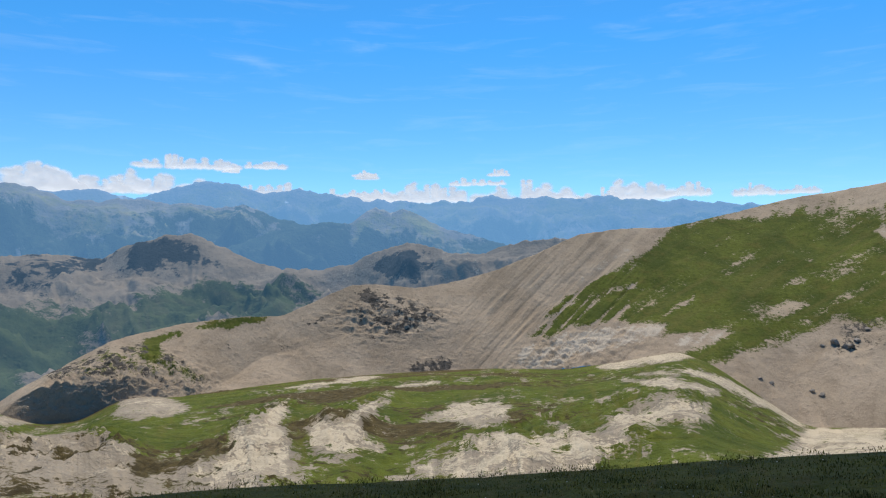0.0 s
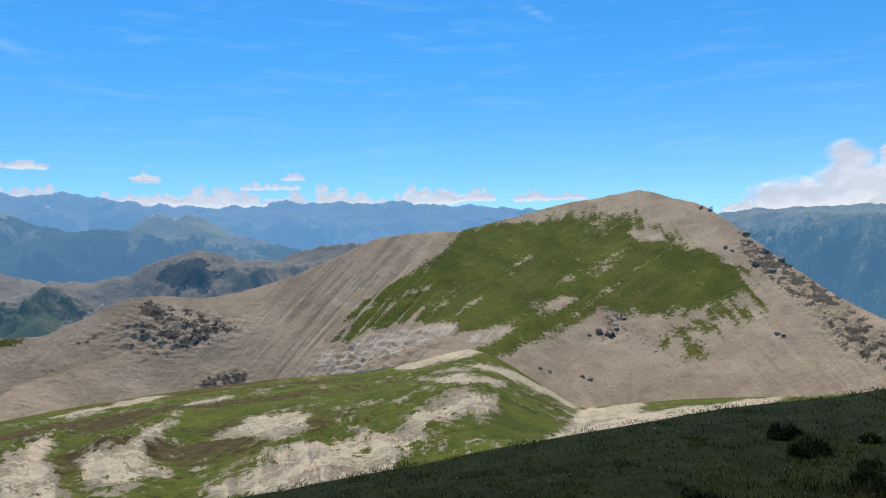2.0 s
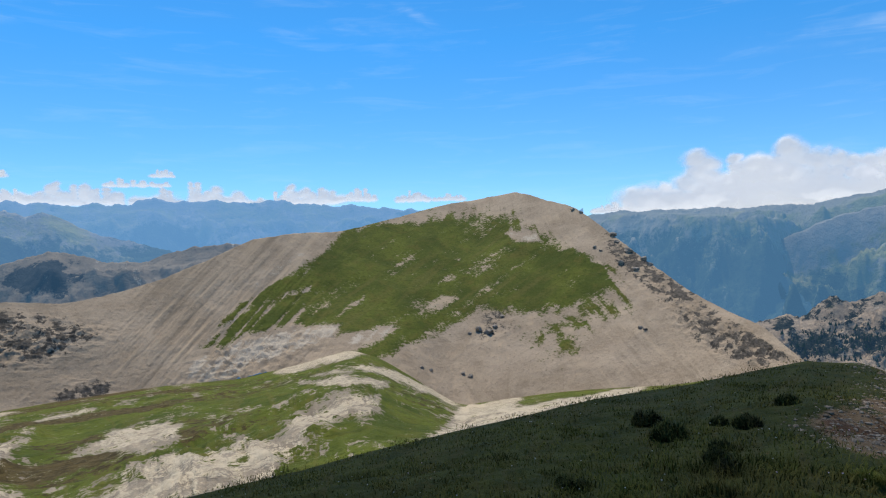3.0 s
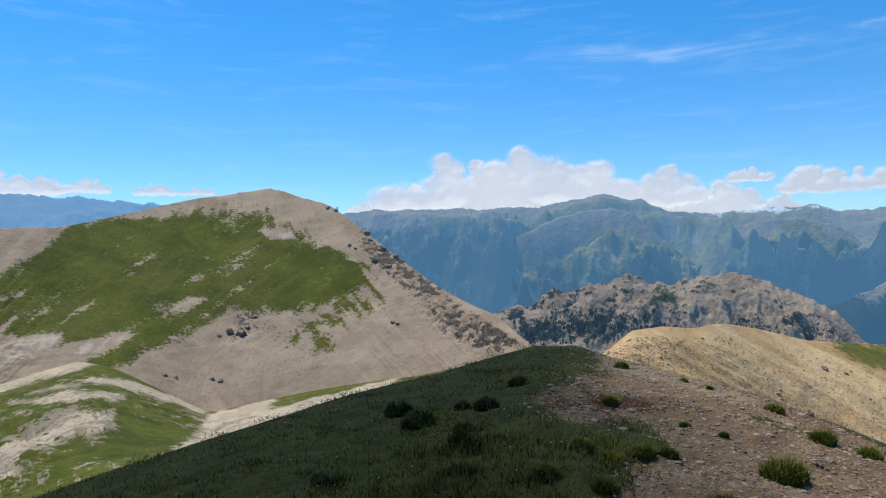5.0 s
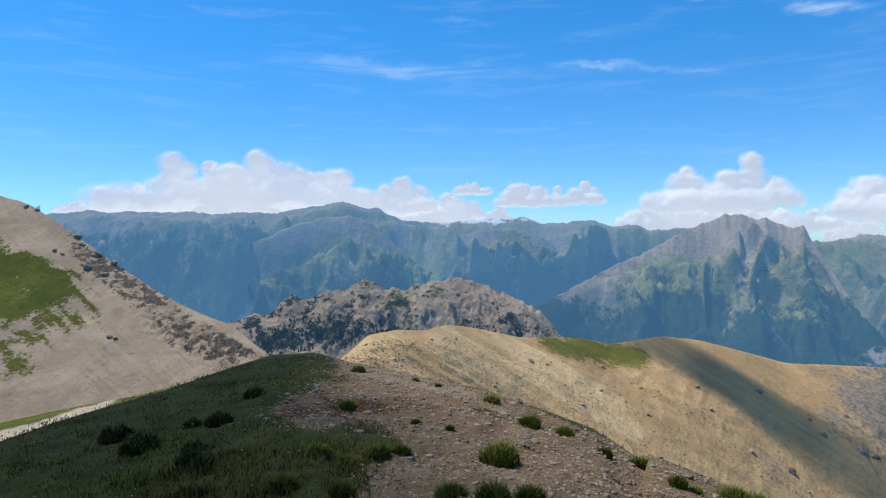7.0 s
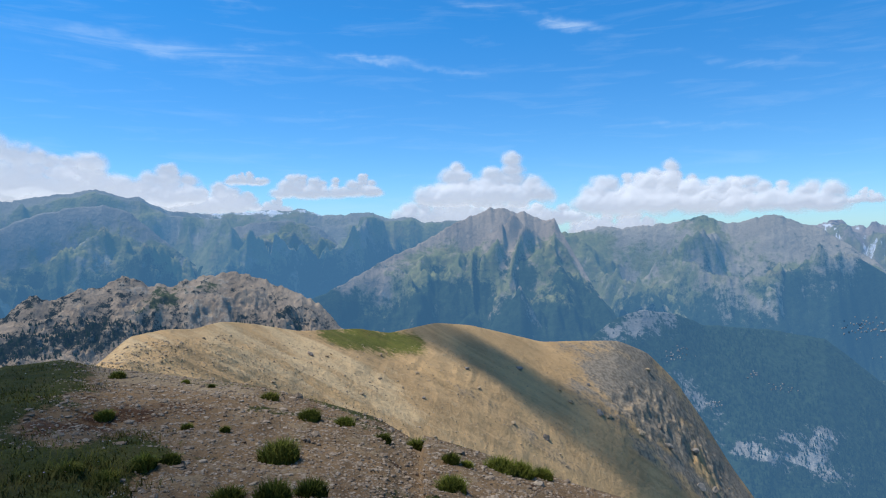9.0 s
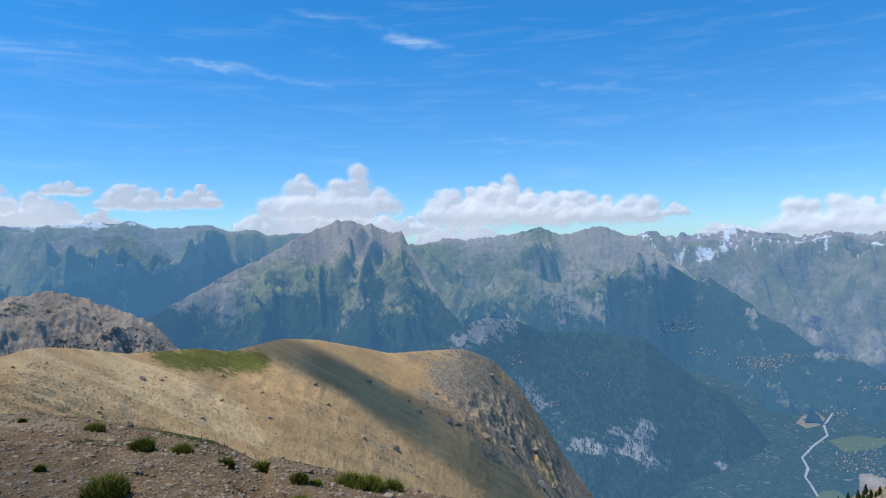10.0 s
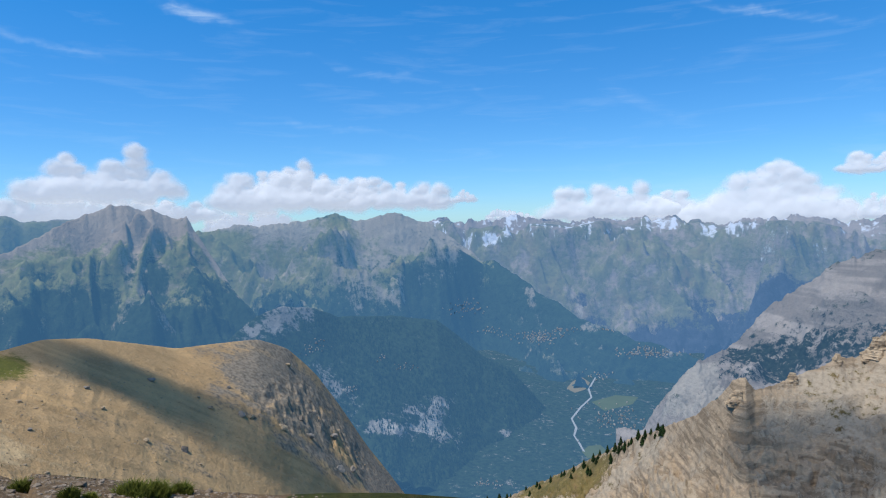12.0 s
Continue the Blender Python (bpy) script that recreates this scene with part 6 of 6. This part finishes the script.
def woods(name, land_of, count, tall, rows, seed, label, material, keep):
    """Far woods: many plain spires, past counting."""
    rng = np.random.default_rng(seed)
    P, EL = land_of["P"][rows], land_of["EL"][rows]
    AZ = np.broadcast_to(land_of["az"], EL.shape)
    ok = np.argwhere(keep(AZ, EL))
    at = ok[rng.choice(len(ok), min(count, len(ok)), replace=False)]
    p = P[at[:, 0], at[:, 1]]
    n = len(p)
    a = np.arange(5) * 2 * math.pi / 5
    base = np.concatenate([np.column_stack([np.cos(a) * 0.28, np.sin(a) * 0.28, np.full(5, -0.1)]), [[0, 0, 1.0]]])
    f = np.array([[k, (k + 1) % 5, 5] for k in range(5)])
    h = tall * rng.uniform(0.6, 1.25, n)
    jitter = rng.uniform(-1, 1, (n, 3)) * [tall * 0.8, tall * 0.8, 0]
    v = ((p + jitter)[:, None] + base[None] * h[:, None, None]).reshape(-1, 3)
    faces = (6 * np.arange(n)[:, None, None] + f[None]).reshape(-1, 3)
    tagged(new(name, mesh_of(name, v, faces, material, False)), label, "woods", kind="stuff")


# amount: share of glowing blue painted over the trees as haze
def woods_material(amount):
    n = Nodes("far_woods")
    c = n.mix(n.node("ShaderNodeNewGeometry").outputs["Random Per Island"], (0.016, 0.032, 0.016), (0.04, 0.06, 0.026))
    return n.finish(c, 0.9, None, 0, 0.1, HAZE_GLOW, amount)


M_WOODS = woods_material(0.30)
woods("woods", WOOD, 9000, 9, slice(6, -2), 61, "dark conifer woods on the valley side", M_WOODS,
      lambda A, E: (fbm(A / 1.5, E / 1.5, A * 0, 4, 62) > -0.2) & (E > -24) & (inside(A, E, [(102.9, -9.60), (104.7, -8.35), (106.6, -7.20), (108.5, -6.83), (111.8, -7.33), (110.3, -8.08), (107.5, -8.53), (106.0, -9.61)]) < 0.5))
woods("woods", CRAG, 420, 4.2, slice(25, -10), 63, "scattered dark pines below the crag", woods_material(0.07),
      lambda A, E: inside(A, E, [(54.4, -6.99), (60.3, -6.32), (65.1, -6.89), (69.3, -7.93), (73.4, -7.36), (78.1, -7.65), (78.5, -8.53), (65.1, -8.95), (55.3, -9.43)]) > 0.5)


# ---- valley: houses, river, fields ----
def valley_point(az, el):
    """Where the line of sight first meets the wooded hill, the range behind it or the valley floor."""
    d = (FLOOR_Z - EYE) / math.tan(radians(min(el, -8)))
    best = bearing(az, min(el, -8), d)
    for land_of in (NEXT, WOOD):
        j = int(np.argmin(np.abs(land_of["az"] - az)))
        if abs(land_of["az"][j] - az) < 0.1 and land_of["EL"][3:, j].max() > el:
            p = spot(land_of, az, el)
            if p.z > FLOOR_Z and math.hypot(p.x, p.y) < math.hypot(best.x, best.y):
                best = p
    return best


M_HOUSE = stone_material("village_walls", (0.24, 0.24, 0.24), (0.46, 0.45, 0.43), 4.0)
HOUSE_V = np.array([[-1, -0.7, 0], [1, -0.7, 0], [1, 0.7, 0], [-1, 0.7, 0], [-1, -0.7, 1], [1, -0.7, 1], [1, 0.7, 1], [-1, 0.7, 1], [-1, 0, 1.6], [1, 0, 1.6]])
HOUSE_F = np.array([[0, 1, 5], [0, 5, 4], [1, 2, 6], [1, 6, 5], [2, 3, 7], [2, 7, 6], [3, 0, 4], [3, 4, 7], [4, 5, 9], [4, 9, 8], [6, 7, 8], [6, 8, 9], [5, 6, 9], [7, 4, 8]])


def hamlet(az, el, wide, tall, count, seed):
    """A cluster of gabled houses spread over a patch of the view, sizes in degrees."""
    rng = np.random.default_rng(seed)
    vs, fs = [], []
    for k in range(count):
        p = valley_point(az + rng.normal(0, 0.4) * wide, el + rng.normal(0, 0.4) * tall)
        r = rng.uniform(0.9, 1.5) * math.hypot(p.x, p.y) / 1450
        t = rng.uniform(0, 3.14)
        v = HOUSE_V * [r, r, 1.5 * r]
        v = np.column_stack([v[:, 0] * math.cos(t) - v[:, 1] * math.sin(t), v[:, 0] * math.sin(t) + v[:, 1] * math.cos(t), v[:, 2]]) + np.array(p)
        fs.append(HOUSE_F + len(vs) * len(HOUSE_V))
        vs.append(v)
    ob = new("hamlet", mesh_of("hamlet", np.concatenate(vs), np.concatenate(fs), M_HOUSE, False))
    tagged(ob, "cluster of tiny pale houses in the valley", "village", "villages in the valley", "stuff")


HAMLETS = [(136.0, -16.92, 3.6, 1.6, 120), (123.2, -7.72, 1.6, 0.5, 40), (129.7, -10.36, 2.2, 0.7, 60), (138.8, -11.34, 2.6, 0.5, 60), (125.2, -22.35, 2.4, 0.4, 36), (134.7, -13.46, 1.2, 0.5, 24),
           (118.0, -12.66, 1.6, 0.4, 18), (110.3, -10.27, 1, 0.3, 12), (116.0, -11.86, 0.9, 0.3, 10), (113.0, -14.31, 1, 0.5, 14), (135.6, -9.70, 0.8, 0.2, 12),
           (125.0, -9.70, 1.2, 0.4, 16), (110.2, -10.94, 1.4, 0.6, 20)]
HAMLETS += [(123.3, -7.73, 2.2, 0.6, 46), (129.9, -10.22, 3.0, 0.5, 70), (138.4, -11.63, 3.0, 0.4, 60), (131.9, -9.74, 1.7, 0.3, 24), (126.0, -9.96, 1.3, 0.3, 16)]
for i, (a, e, w, h, c) in enumerate(HAMLETS):
    hamlet(a, e, w, h, c, 800 + i)

# river and fields also have haze painted in as emission
M_RIVER = land("river_gravel", (0.30, 0.31, 0.31), GRASS, WOODS, PALE, 20, 0.1, HAZE_GLOW, 0.22)
M_FIELD = land("valley_fields", (0.085, 0.105, 0.045), FARGRASS, WOODS, PALE, 60, 0.1, HAZE_GLOW, 0.24)
M_DRYFIELD = land("dry_fields", (0.20, 0.165, 0.10), FARGRASS, WOODS, PALE, 60, 0.1, HAZE_GLOW, 0.24)


def flat(name, outline, material, lift, label, category):
    """A flat piece of the valley floor."""
    bm = bmesh.new()
    top = [bm.verts.new(p) for p in outline]
    bm.faces.new(top)
    bmesh.ops.recalc_face_normals(bm, faces=bm.faces)
    if bm.faces[:][0].normal.z < 0:
        bmesh.ops.reverse_faces(bm, faces=bm.faces)
    me = bpy.data.meshes.new(name)
    bm.to_mesh(me)
    bm.free()
    me.materials.append(material)
    ob = new(name, me)
    ob.location.z = lift
    return tagged(ob, label, category, kind="structure")


def floor_point(az, el):
    return bearing(az, el, (FLOOR_Z - EYE) / math.tan(radians(el)))


RIVER = [floor_point(a, e) for a, e in [(134.4, -13.60), (133.8, -14.64), (134.0, -15.27), (133.1, -16.13), (132.3, -17.06), (132.7, -17.77), (132.5, -18.41), (132.9, -18.93), (133.3, -19.62)]]
left = [p + Vector((-3 - i % 3, 0, 0)) for i, p in enumerate(RIVER)]
right = [p + Vector((3 + i % 2 * 2, 2, 0)) for i, p in enumerate(RIVER)]
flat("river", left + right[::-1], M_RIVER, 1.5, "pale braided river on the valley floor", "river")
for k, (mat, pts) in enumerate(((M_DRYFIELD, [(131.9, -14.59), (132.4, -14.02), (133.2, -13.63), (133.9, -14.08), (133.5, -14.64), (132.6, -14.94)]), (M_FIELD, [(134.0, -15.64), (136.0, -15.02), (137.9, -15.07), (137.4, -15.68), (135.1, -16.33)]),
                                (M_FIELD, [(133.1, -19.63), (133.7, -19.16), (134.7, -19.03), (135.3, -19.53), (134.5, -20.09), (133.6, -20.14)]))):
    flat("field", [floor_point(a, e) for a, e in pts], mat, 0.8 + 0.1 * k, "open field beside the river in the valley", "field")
